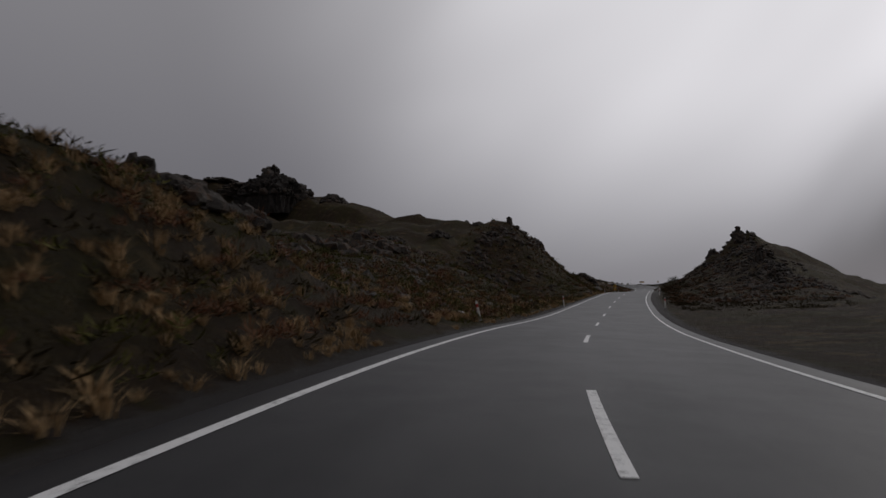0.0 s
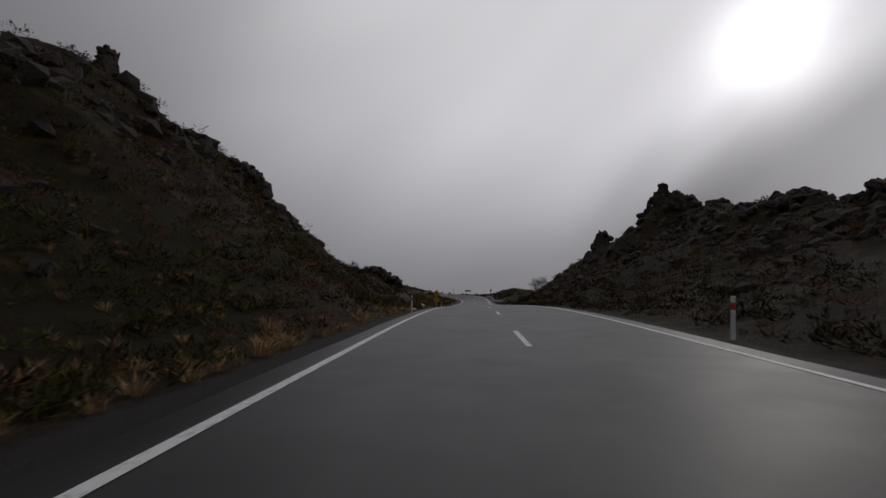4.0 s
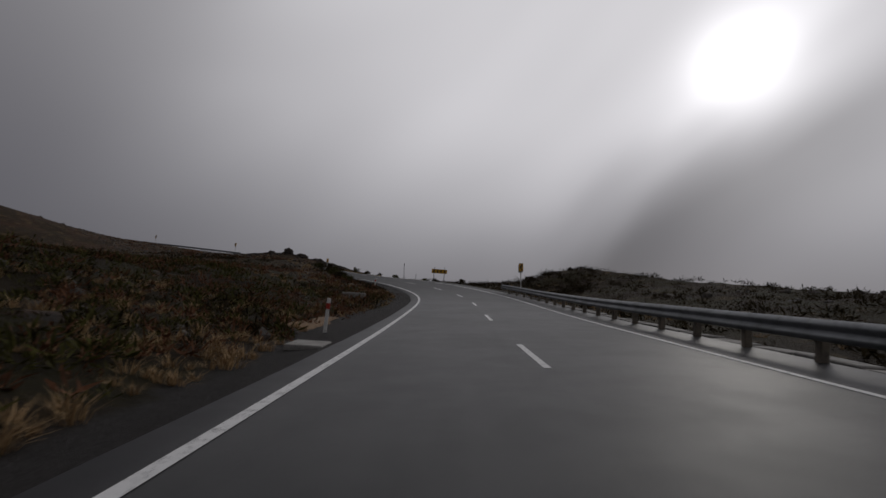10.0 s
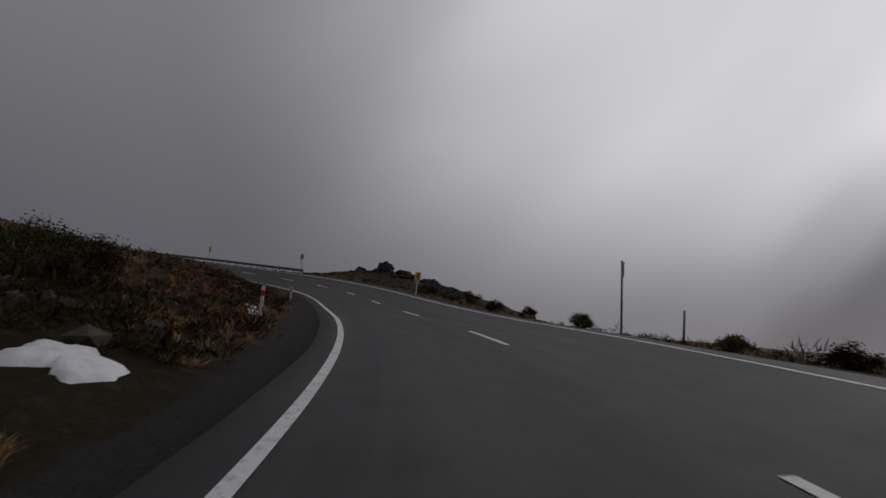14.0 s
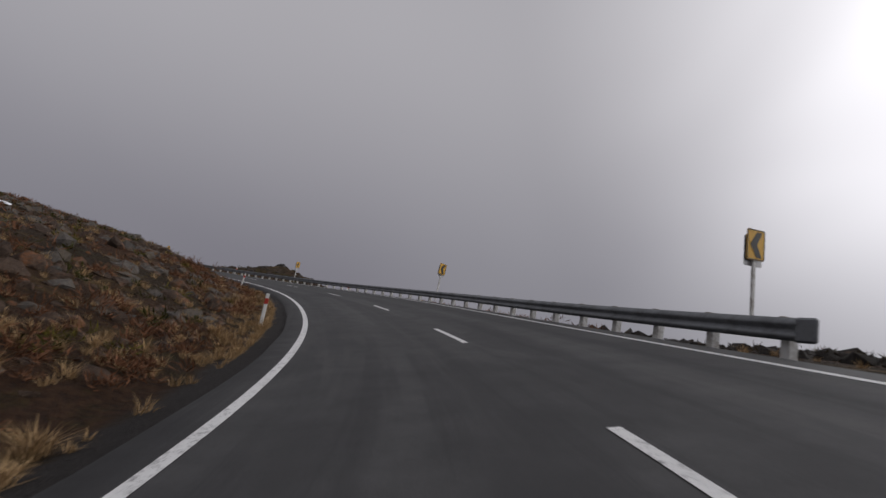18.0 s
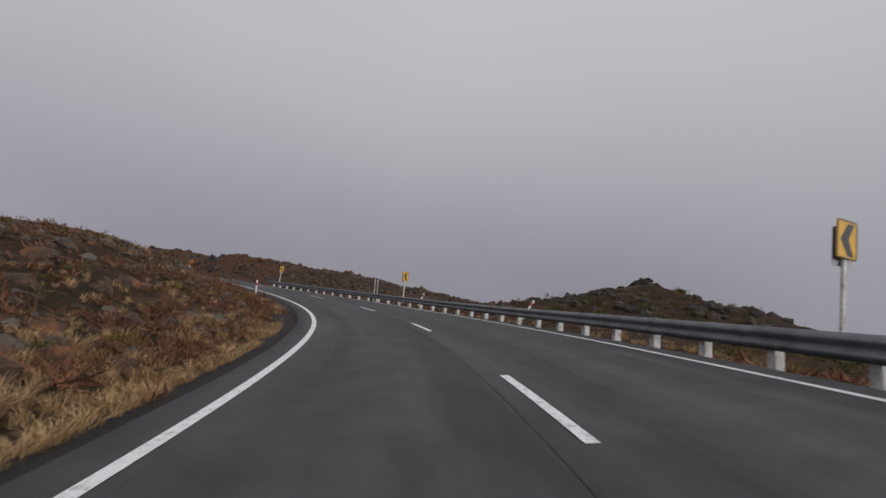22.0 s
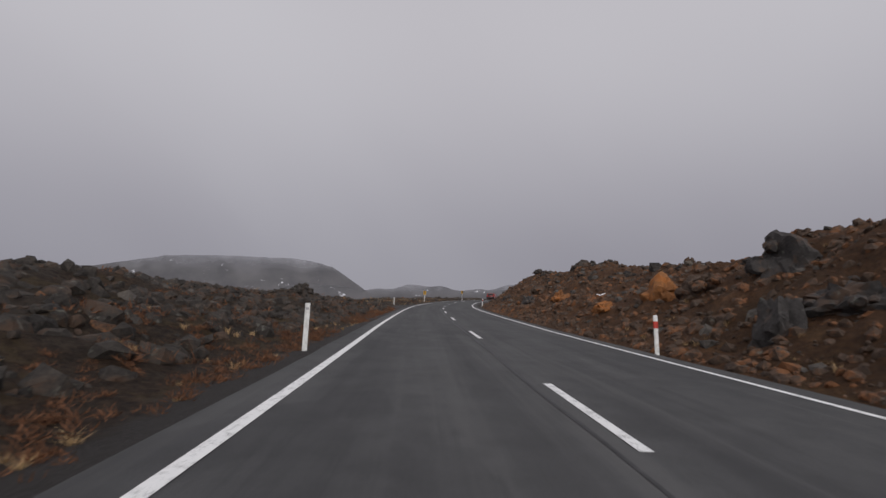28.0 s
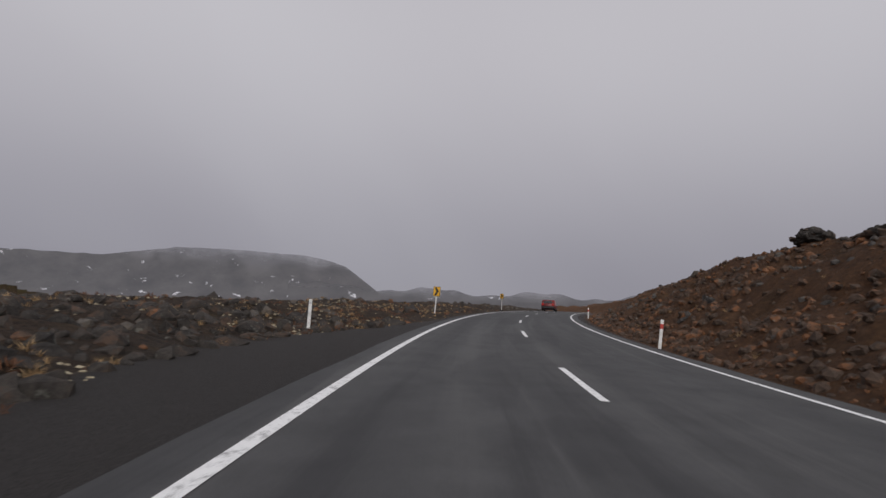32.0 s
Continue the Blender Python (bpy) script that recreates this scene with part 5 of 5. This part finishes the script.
STRAW_WORDS = "dry golden tussock grass"
strew("tussock_grass", STRAW_WORDS + " along the left verge", "grass", THIN_TUSSOCKS, STRAW, 900, (-18, 160), (4.6, 11), -1, (0.6, 1.4), 2.2, 0.3, 61, 0.02, 0.15)
strew("tussock_grass", STRAW_WORDS + " along the verge", "grass", THIN_TUSSOCKS, STRAW, 800, (155, 245), (4.7, 12), -1, (0.5, 1.2), 1.8, 0.3, 62, 0.02, 0.15)
strew("tussock_grass", STRAW_WORDS + " on the inner slope", "grass", THIN_TUSSOCKS, STRAW, 2600, (240, 368), (4.0, 12), -1, (0.4, 0.95), 2.6, 0.3, 63, 0.02, 0.15)
strew("tussock_grass", STRAW_WORDS + " below the guard rail", "grass", THIN_TUSSOCKS, STRAW, 900, (112, 372), (4.7, 8), 1, (0.4, 1.0), 1.5, 0.4, 64, 0.02, 0.15)
strew("tussock_grass", STRAW_WORDS + " between the rocks", "grass", THIN_TUSSOCKS, STRAW, 200, (366, 470), (4.1, 7.0), -1, (0.25, 0.6), 1.5, 0.4, 65, 0.02, 0.15)
strew("tussock_grass", STRAW_WORDS + " at the foot of the cut bank", "grass", THIN_TUSSOCKS, STRAW, 160, (380, 480), (5.0, 11), 1, (0.3, 0.7), 1.3, 0.4, 66, 0.02, 0.15)
singles("tussock", "dry golden tussock at the road edge", "tussock", "roadside tussocks", TUSSOCKS, STRAW, 230, (262, 362), (4.05, 6.4), -1, (0.55, 1.1), 1.5, 0.4, 71, 0.0)
singles("tussock", "dry golden tussock at the road edge", "tussock", "roadside tussocks", TUSSOCKS, STRAW, 70, (15, 130), (4.6, 7.0), -1, (0.8, 1.5), 1.5, 0.4, 72, 0.0)
strew("red_heath", "reddish heath bushes beside the road", "heath", BUSHES, RED_HEATH, 240, (262, 366), (4.6, 8), -1, (0.7, 1.3), 1.5, 0.3, 73, 0.0, 0.2)
strew("yellow_heath", "yellow-green cushion heath among the rocks", "heath", BUSHES, YELLOW_HEATH, 150, (245, 366), (5.4, 14), -1, (0.5, 1.0), 1.3, 0.3, 74, 0.05, 0.2)
strew("dark_heath", "dark bushes fringing the drop", "heath", BUSHES, DARK_HEATH, 160, (206, 250), (5.6, 8.5), 1, (0.4, 1.0), 1.0, 0.5, 75, 0.0, 0.2)
strew("dark_heath", "dense brown heath beside the bend", "heath", BUSHES, DARK_HEATH, 420, (190, 240), (4.9, 9), -1, (0.5, 1.1), 1.2, 0.1, 77, 0.0, 0.2)
strew("red_heath", "brown heath on the first bank", "heath", BUSHES, RED_HEATH, 260, (-16, 20), (5.2, 14), -1, (0.6, 1.3), 1.0, 0.2, 78, 0.0, 0.2)
singles("tussock", "golden tussock clump on the first bank", "tussock", "roadside tussocks", TUSSOCKS, STRAW, 80, (-14, 14), (4.9, 10.5), -1, (0.8, 1.5), 1.2, 0.2, 79, 0.0)
strew("tussock_grass", STRAW_WORDS + " over the first bank", "grass", THIN_TUSSOCKS, STRAW, 420, (-16, 24), (4.8, 13), -1, (0.7, 1.5), 1.0, 0.2, 80, 0.02, 0.15)
strew("tussock_grass", STRAW_WORDS + " crowding the road edge", "grass", THIN_TUSSOCKS, STRAW, 420, (282, 316), (4.0, 6.6), -1, (0.5, 1.0), 1.4, 0.2, 81, 0.02, 0.15)
strew("red_heath", "brown heath between the lava blocks", "heath", THIN_BUSHES, RED_HEATH, 620, (368, 470), (6, 20), -1, (0.4, 0.9), 1.2, 0.5, 82, 0.0, 0.2)
strew("dark_heath", "dark heath over the far slope", "heath", THIN_BUSHES, DARK_HEATH, 700, (155, 240), (14, 42), -1, (0.7, 1.6), 1.0, 0.1, 86, 0.05, 0.2)
strew("dark_heath", "dark heath over the plain below the rail", "heath", THIN_BUSHES, DARK_HEATH, 700, (140, 200), (16, 55), 1, (0.7, 1.6), 1.0, 0.1, 87, 0.05, 0.2)
strew("tussock_grass", STRAW_WORDS + " over the lava flat", "grass", THIN_TUSSOCKS, STRAW, 1300, (408, 485), (5.5, 20), -1, (0.45, 0.85), 1.2, 0.3, 88, 0.02, 0.15)
strew("green_heath", "olive heath thick on the lower bank", "heath", THIN_BUSHES, GREEN_HEATH, 900, (10, 112), (5.0, 15), -1, (0.6, 1.3), 1.2, 0.1, 89, 0.0, 0.2)
strew("red_heath", "brown heath thick on the lower bank", "heath", THIN_BUSHES, RED_HEATH, 700, (10, 112), (5.0, 16), -1, (0.5, 1.2), 1.2, 0.2, 90, 0.0, 0.2)
strew("green_heath", "olive heath spread over the first hill", "heath", THIN_BUSHES, GREEN_HEATH, 1900, (0, 112), (6, 24), -1, (0.6, 1.5), 0.9, 0.15, 92, 0.0, 0.2)
strew("red_heath", "brown heath spread over the first hill", "heath", THIN_BUSHES, RED_HEATH, 1500, (0, 112), (6, 24), -1, (0.6, 1.4), 0.9, 0.2, 93, 0.0, 0.2)
strew("lichen", "pale cream lichen cushions between the lava rocks", "lichen", ROCKS, LICHEN, 3200, (414, 480), (6.0, 19), -1, (0.05, 0.14), 1.1, 0.6, 97, 0.12, 0.2)
strew("tussock_grass", STRAW_WORDS + " dotted over the first hill", "grass", THIN_TUSSOCKS, STRAW, 500, (0, 112), (6, 20), -1, (0.6, 1.3), 1.0, 0.3, 94, 0.02, 0.15)
strew("green_heath", "olive heath spread over the slope below the cliff", "heath", THIN_BUSHES, GREEN_HEATH, 1300, (122, 190), (5.5, 26), -1, (0.6, 1.4), 1.1, 0.2, 95, 0.0, 0.2)
strew("red_heath", "brown heath spread over the slope below the cliff", "heath", THIN_BUSHES, RED_HEATH, 900, (122, 200), (5.5, 26), -1, (0.6, 1.4), 1.1, 0.3, 96, 0.0, 0.2)
strew("red_heath", "brown heath spread over the right hill", "heath", THIN_BUSHES, RED_HEATH, 900, (35, 126), (5.6, 20), 1, (0.6, 1.3), 1.0, 0.2, 97, 0.0, 0.2)
strew("dark_heath", "dark brown heath on the foot of the right bank", "heath", THIN_BUSHES, DARK_HEATH, 600, (30, 125), (5.2, 12), 1, (0.5, 1.2), 1.2, 0.1, 91, 0.0, 0.2)


def shrub(label, s, e, tall, wide, seed, mat):
    """A lone shrub: forked stems and a crown of small leaves in clumps."""
    r = np.random.default_rng(seed)
    t = thing("shrub", label, "shrub", "lone shrubs", m=Matrix.Translation(ground_at(s, e)))
    vs, fs, lv, lf = [], [], [], []
    for k in range(24):
        a, out = r.uniform(0, 6.28), wide / 2 * math.sqrt(r.uniform(0.05, 1))
        tip = np.array([out * math.cos(a), out * math.sin(a), tall * r.uniform(0.15, 0.95) * (1 - 0.35 * (2 * out / wide) ** 2)])
        root = np.array([0.08 * math.cos(a), 0.08 * math.sin(a), -0.1])
        mid = root + (tip - root) * 0.5 + np.array([0, 0, 0.08])
        b = len(vs)
        for p, g in ((root, 0.022), (mid, 0.014), (tip, 0.005)):
            vs += [p + g * np.array([math.cos(j * 2.094), math.sin(j * 2.094), 0]) for j in range(3)]
        for lay in (0, 3):
            for j in range(3):
                i0, i1 = b + lay + j, b + lay + (j + 1) % 3
                fs += [(i0, i1, i1 + 3), (i0, i1 + 3, i0 + 3)]
        for _ in range(170):
            c = tip + r.normal(size=3) * np.array([0.095, 0.095, 0.075]) * wide
            d = r.normal(size=3)
            d /= np.linalg.norm(d)
            side = np.cross(d, r.normal(size=3))
            side /= np.linalg.norm(side)
            g = r.uniform(0.025, 0.06)
            b2 = len(lv)
            lv += [c - side * g * 0.35, c + side * g * 0.35, c + d * g]
            lf.append((b2, b2 + 1, b2 + 2))
    part("branchwork", tri_mesh("branchwork", np.array(vs), np.array(fs), TIMBER), t, "thin grey stems")
    part("crown", tri_mesh("crown", np.array(lv), np.array(lf), mat), t)


for k, (s, e, tall, wide) in enumerate([(162.5, -21, 1.6, 1.8), (213, -8.2, 1.0, 1.3), (214, -7.8, 0.9, 1.1), (165, -22, 1.0, 1.2), (222, 6.2, 0.7, 0.8), (226, 5.8, 0.6, 0.7), (205, 6.2, 0.6, 0.7), (98, -12, 1.4, 1.6), (104, -13, 1.5, 1.6), (107, -12.5, 1.2, 1.4), (116.4, 8.1, 2.1, 1.9), (115.2, 8.8, 1.9, 1.7), (113.6, 6.2, 1.0, 1.3), (215.5, 7.0, 0.5, 0.7), (212, 6.4, 0.5, 0.8), (229, 5.4, 0.6, 0.8), (233, 5.6, 0.9, 1.1), (243, 6.0, 0.9, 1.2), (196.6, -8.4, 0.8, 1.0), (198.6, -8.8, 0.9, 1.1), (201, -8.7, 0.7, 0.9), (203.6, -8.8, 0.7, 1.0), (195, -8.0, 0.7, 0.9)]):
    shrub("dark leafy shrub standing out of the heath", s, e, tall, wide, 800 + k, GREEN_HEATH if k % 3 == 1 else DARK_HEATH)

# ---- snow, slabs, the far mountains, the car ahead ----


def snow_patch(s, e, long, wide, seed, label="patch of old white snow lying on the bank", name="snow_patch", category="snow patch", mat=SNOW):
    r = np.random.default_rng(seed)
    rings, spokes = 6, 40
    a = np.linspace(0, 2 * np.pi, spokes, endpoint=False)
    edge = 1 + 0.28 * np.sin(2 * a + r.uniform(0, 6)) + 0.2 * np.sin(3 * a + r.uniform(0, 6)) + 0.13 * np.sin(5 * a + r.uniform(0, 6)) + 0.08 * r.normal(size=spokes)
    thick = 0.10 * min(1.0, wide)
    ss, ee, hh = [s], [e], [thick]
    for k in range(1, rings + 1):
        q = k / rings
        ss += list(s + np.cos(a) * edge * q * long / 2)
        ee += list(e + np.sin(a) * edge * q * wide / 2)
        hh += list(thick * (1 - q**3) + 0.0 - (0.05 if k == rings else 0) + 0 * a)
    p = ground_many(np.array(ss), np.array(ee))
    p[:, 2] += np.array(hh) + 0.02
    faces = [(0, 1 + k, 1 + (k + 1) % spokes) for k in range(spokes)]
    for j in range(rings - 1):
        b = 1 + j * spokes
        faces += [(b + k, b + spokes + k, b + spokes + (k + 1) % spokes, b + (k + 1) % spokes) for k in range(spokes)]
    me = mesh_of(name, p, faces, mat, True)
    me.flip_normals()
    tagged(new(name, me), label, category, category + "es" if category.endswith("h") else "")


for k, (s, e, long, wide) in enumerate(SNOW_PATCHES):
    snow_patch(s, e, long, wide, 500 + k)
snow_patch(193.0, -6.6, 3.4, 1.3, 590, "bare scar of tan earth in the heath bank", "earth_scar", "bare earth", TAN_EARTH)
snow_patch(164.5, -5.6, 4.5, 1.0, 591, "bare strip of tan earth by the verge", "earth_scar", "bare earth", TAN_EARTH)

slab = tagged(new("drain_cover", box_mesh("drain_cover", (0.75, 0.9, 0.14), CONCRETE, (0, 0, 0.03), 0.02)), "flat concrete drain cover in the gravel verge", "drain cover")
slab.matrix_world = upright(158.5, -4.2, 0, 0)
wall = tagged(new("culvert_wall", box_mesh("culvert_wall", (1.3, 0.25, 0.5), CONCRETE, (0, 0, 0.12), 0.03)), "low weathered concrete culvert wall in the heath", "culvert wall")
wall.matrix_world = upright(177, -6.6, 0, 5)
channel = thing("concrete_channel", "pale wet concrete channel slabs under the guard rail", "channel", kind="structure")
slab_mesh = box_mesh("slab", (0.42, 1.42, 0.26), CONCRETE, (0, 0, -0.12), 0.02)
for k in range(52):
    at = 118.6 + 1.5 * k
    p = road_xyz(at, 4.78 + random.uniform(-0.03, 0.03))
    stone = part("slab", slab_mesh, channel)
    stone.matrix_basis = pose(p[0], p[1], p[2] - random.uniform(0.0, 0.04), random.uniform(-1.5, 1.5), random.uniform(-4, 2), math.degrees(heading(at)) + random.uniform(-2, 2))


def painted_mist_look(n, spot):
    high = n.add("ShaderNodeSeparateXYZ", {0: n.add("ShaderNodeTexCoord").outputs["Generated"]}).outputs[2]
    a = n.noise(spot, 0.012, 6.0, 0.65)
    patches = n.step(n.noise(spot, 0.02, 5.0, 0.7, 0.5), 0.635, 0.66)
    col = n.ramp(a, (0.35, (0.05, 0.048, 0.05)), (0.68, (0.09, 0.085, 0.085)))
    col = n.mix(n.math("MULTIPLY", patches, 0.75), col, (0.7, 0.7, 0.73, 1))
    # haze painted in: an even faint glow, and a top that turns see-through
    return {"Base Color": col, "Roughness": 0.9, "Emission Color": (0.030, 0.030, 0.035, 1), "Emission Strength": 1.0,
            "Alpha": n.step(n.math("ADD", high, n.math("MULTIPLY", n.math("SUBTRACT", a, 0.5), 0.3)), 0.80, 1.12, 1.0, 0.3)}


PAINTED_MIST = material("mountain_with_painted_mist", painted_mist_look)


def mountains(name, label, near, profile, az_from, az_to, seed):
    """A far ridge round the middle of the drive; profile(azimuth in degrees) is its height in degrees."""
    az = np.arange(az_from, az_to, 0.2)
    up = np.linspace(0, 1, 14)
    A, U = np.meshgrid(az, up, indexing="ij")
    a = np.radians(A.ravel())
    top = np.array([profile(v) for v in az])
    el = -4 + (np.repeat(top, len(up)) + 4) * U.ravel()
    d = near * (1 + 0.25 * U.ravel() + 0.012 * fractal(A.ravel(), U.ravel() * 12, 3.0, 3, seed))
    x0, y0, z0 = -150.0, 170.0, 11.0
    el = el + 0.10 * fractal(A.ravel() * 3, U.ravel() * 10, 4.0, 4, seed + 9) * U.ravel()
    pts = np.stack([x0 - np.sin(a) * d, y0 + np.cos(a) * d, z0 + np.tan(np.radians(el)) * d], 1)
    tagged(new(name, sheet(name, pts, len(az), len(up), PAINTED_MIST)), label, "mountain", kind="structure")


mountains("mountain", "misty grey mountain with streaks of snow, its haze painted in", 1500,
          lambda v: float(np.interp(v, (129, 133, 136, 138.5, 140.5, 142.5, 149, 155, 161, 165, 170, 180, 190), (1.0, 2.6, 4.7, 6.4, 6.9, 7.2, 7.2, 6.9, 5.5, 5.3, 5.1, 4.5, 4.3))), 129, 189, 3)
mountains("hills", "low misty hills with snow patches, their haze painted in", 1100,
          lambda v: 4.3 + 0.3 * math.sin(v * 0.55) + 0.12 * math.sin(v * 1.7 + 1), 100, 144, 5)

# a red car on the road ahead


def car_body(name, w_, prof, mat, inset=0.08):
    """A body from a side profile (y, z), its flanks drawn in towards the top."""
    bm = bmesh.new()
    rows_ = []
    for side in (-1, 1):
        rows_.append([bm.verts.new((side * (w_ / 2 - inset * max(z - 0.75, 0) * 1.6), y, z)) for y, z in prof])
    n = len(prof)
    bm.faces.new(rows_[0][::-1])
    bm.faces.new(rows_[1])
    for k in range(n):
        bm.faces.new((rows_[0][k], rows_[0][(k + 1) % n], rows_[1][(k + 1) % n], rows_[1][k]))
    bmesh.ops.recalc_face_normals(bm, faces=bm.faces)
    bevelled(bm, 0.05, 2)
    return done(bm, name, mat, True)


RED_CAR = material("red_car_paint", worn_look((0.16, 0.018, 0.016, 1), (0.11, 0.015, 0.013, 1), 1.0, 0.3))
DARK_GLASS = material("dark_glass", worn_look((0.012, 0.013, 0.015, 1), (0.02, 0.02, 0.022, 1), 1.0, 0.15))
RUBBER = material("black_rubber", worn_look((0.02, 0.02, 0.02, 1), (0.035, 0.035, 0.035, 1), 8.0, 0.8))
TAIL_RED = material("tail_lamp", worn_look((0.5, 0.02, 0.015, 1), (0.4, 0.02, 0.015, 1), 3.0, 0.25))
p = road_xyz(506.0, -1.45)
ahead = thing("car", "dark red hatchback driving ahead on the road", "car", m=pose(*p, 0, 0, math.degrees(heading(506))))
part("body", car_body("body", 1.76, [(-2.0, 0.3), (-2.05, 0.8), (-1.95, 0.95), (-1.7, 1.45), (0.2, 1.48), (0.95, 1.0), (1.95, 0.85), (2.05, 0.3)], RED_CAR), ahead)
part("rear_window", plate_mesh("rear_window", [(-0.58, 0.0), (0.58, 0.0), (0.5, 0.36), (-0.5, 0.36)], 0.02, DARK_GLASS), ahead).matrix_basis = pose(0, -1.955, 1.02, -26, 0, 0)
part("bumper", box_mesh("bumper", (1.72, 0.16, 0.3), RUBBER, (0, -2.06, 0.46), 0.04), ahead, "black rear bumper")
for px in (-0.68, 0.68):
    part("tail_lamp", box_mesh("tail_lamp", (0.24, 0.08, 0.26), TAIL_RED, (px, -2.03, 0.86), 0.03), ahead, "red tail lamp")
for px in (-0.78, 0.78):
    for py in (-1.25, 1.3):
        bm = bmesh.new()
        bmesh.ops.create_cone(bm, cap_ends=True, segments=20, radius1=0.31, radius2=0.31, depth=0.2)
        bmesh.ops.rotate(bm, matrix=Matrix.Rotation(math.pi / 2, 3, "Y"), verts=bm.verts)
        bevelled(bm, 0.02)
        bmesh.ops.translate(bm, vec=(px, py, 0.31), verts=bm.verts)
        part("wheel", done(bm, "wheel", RUBBER, True), ahead)
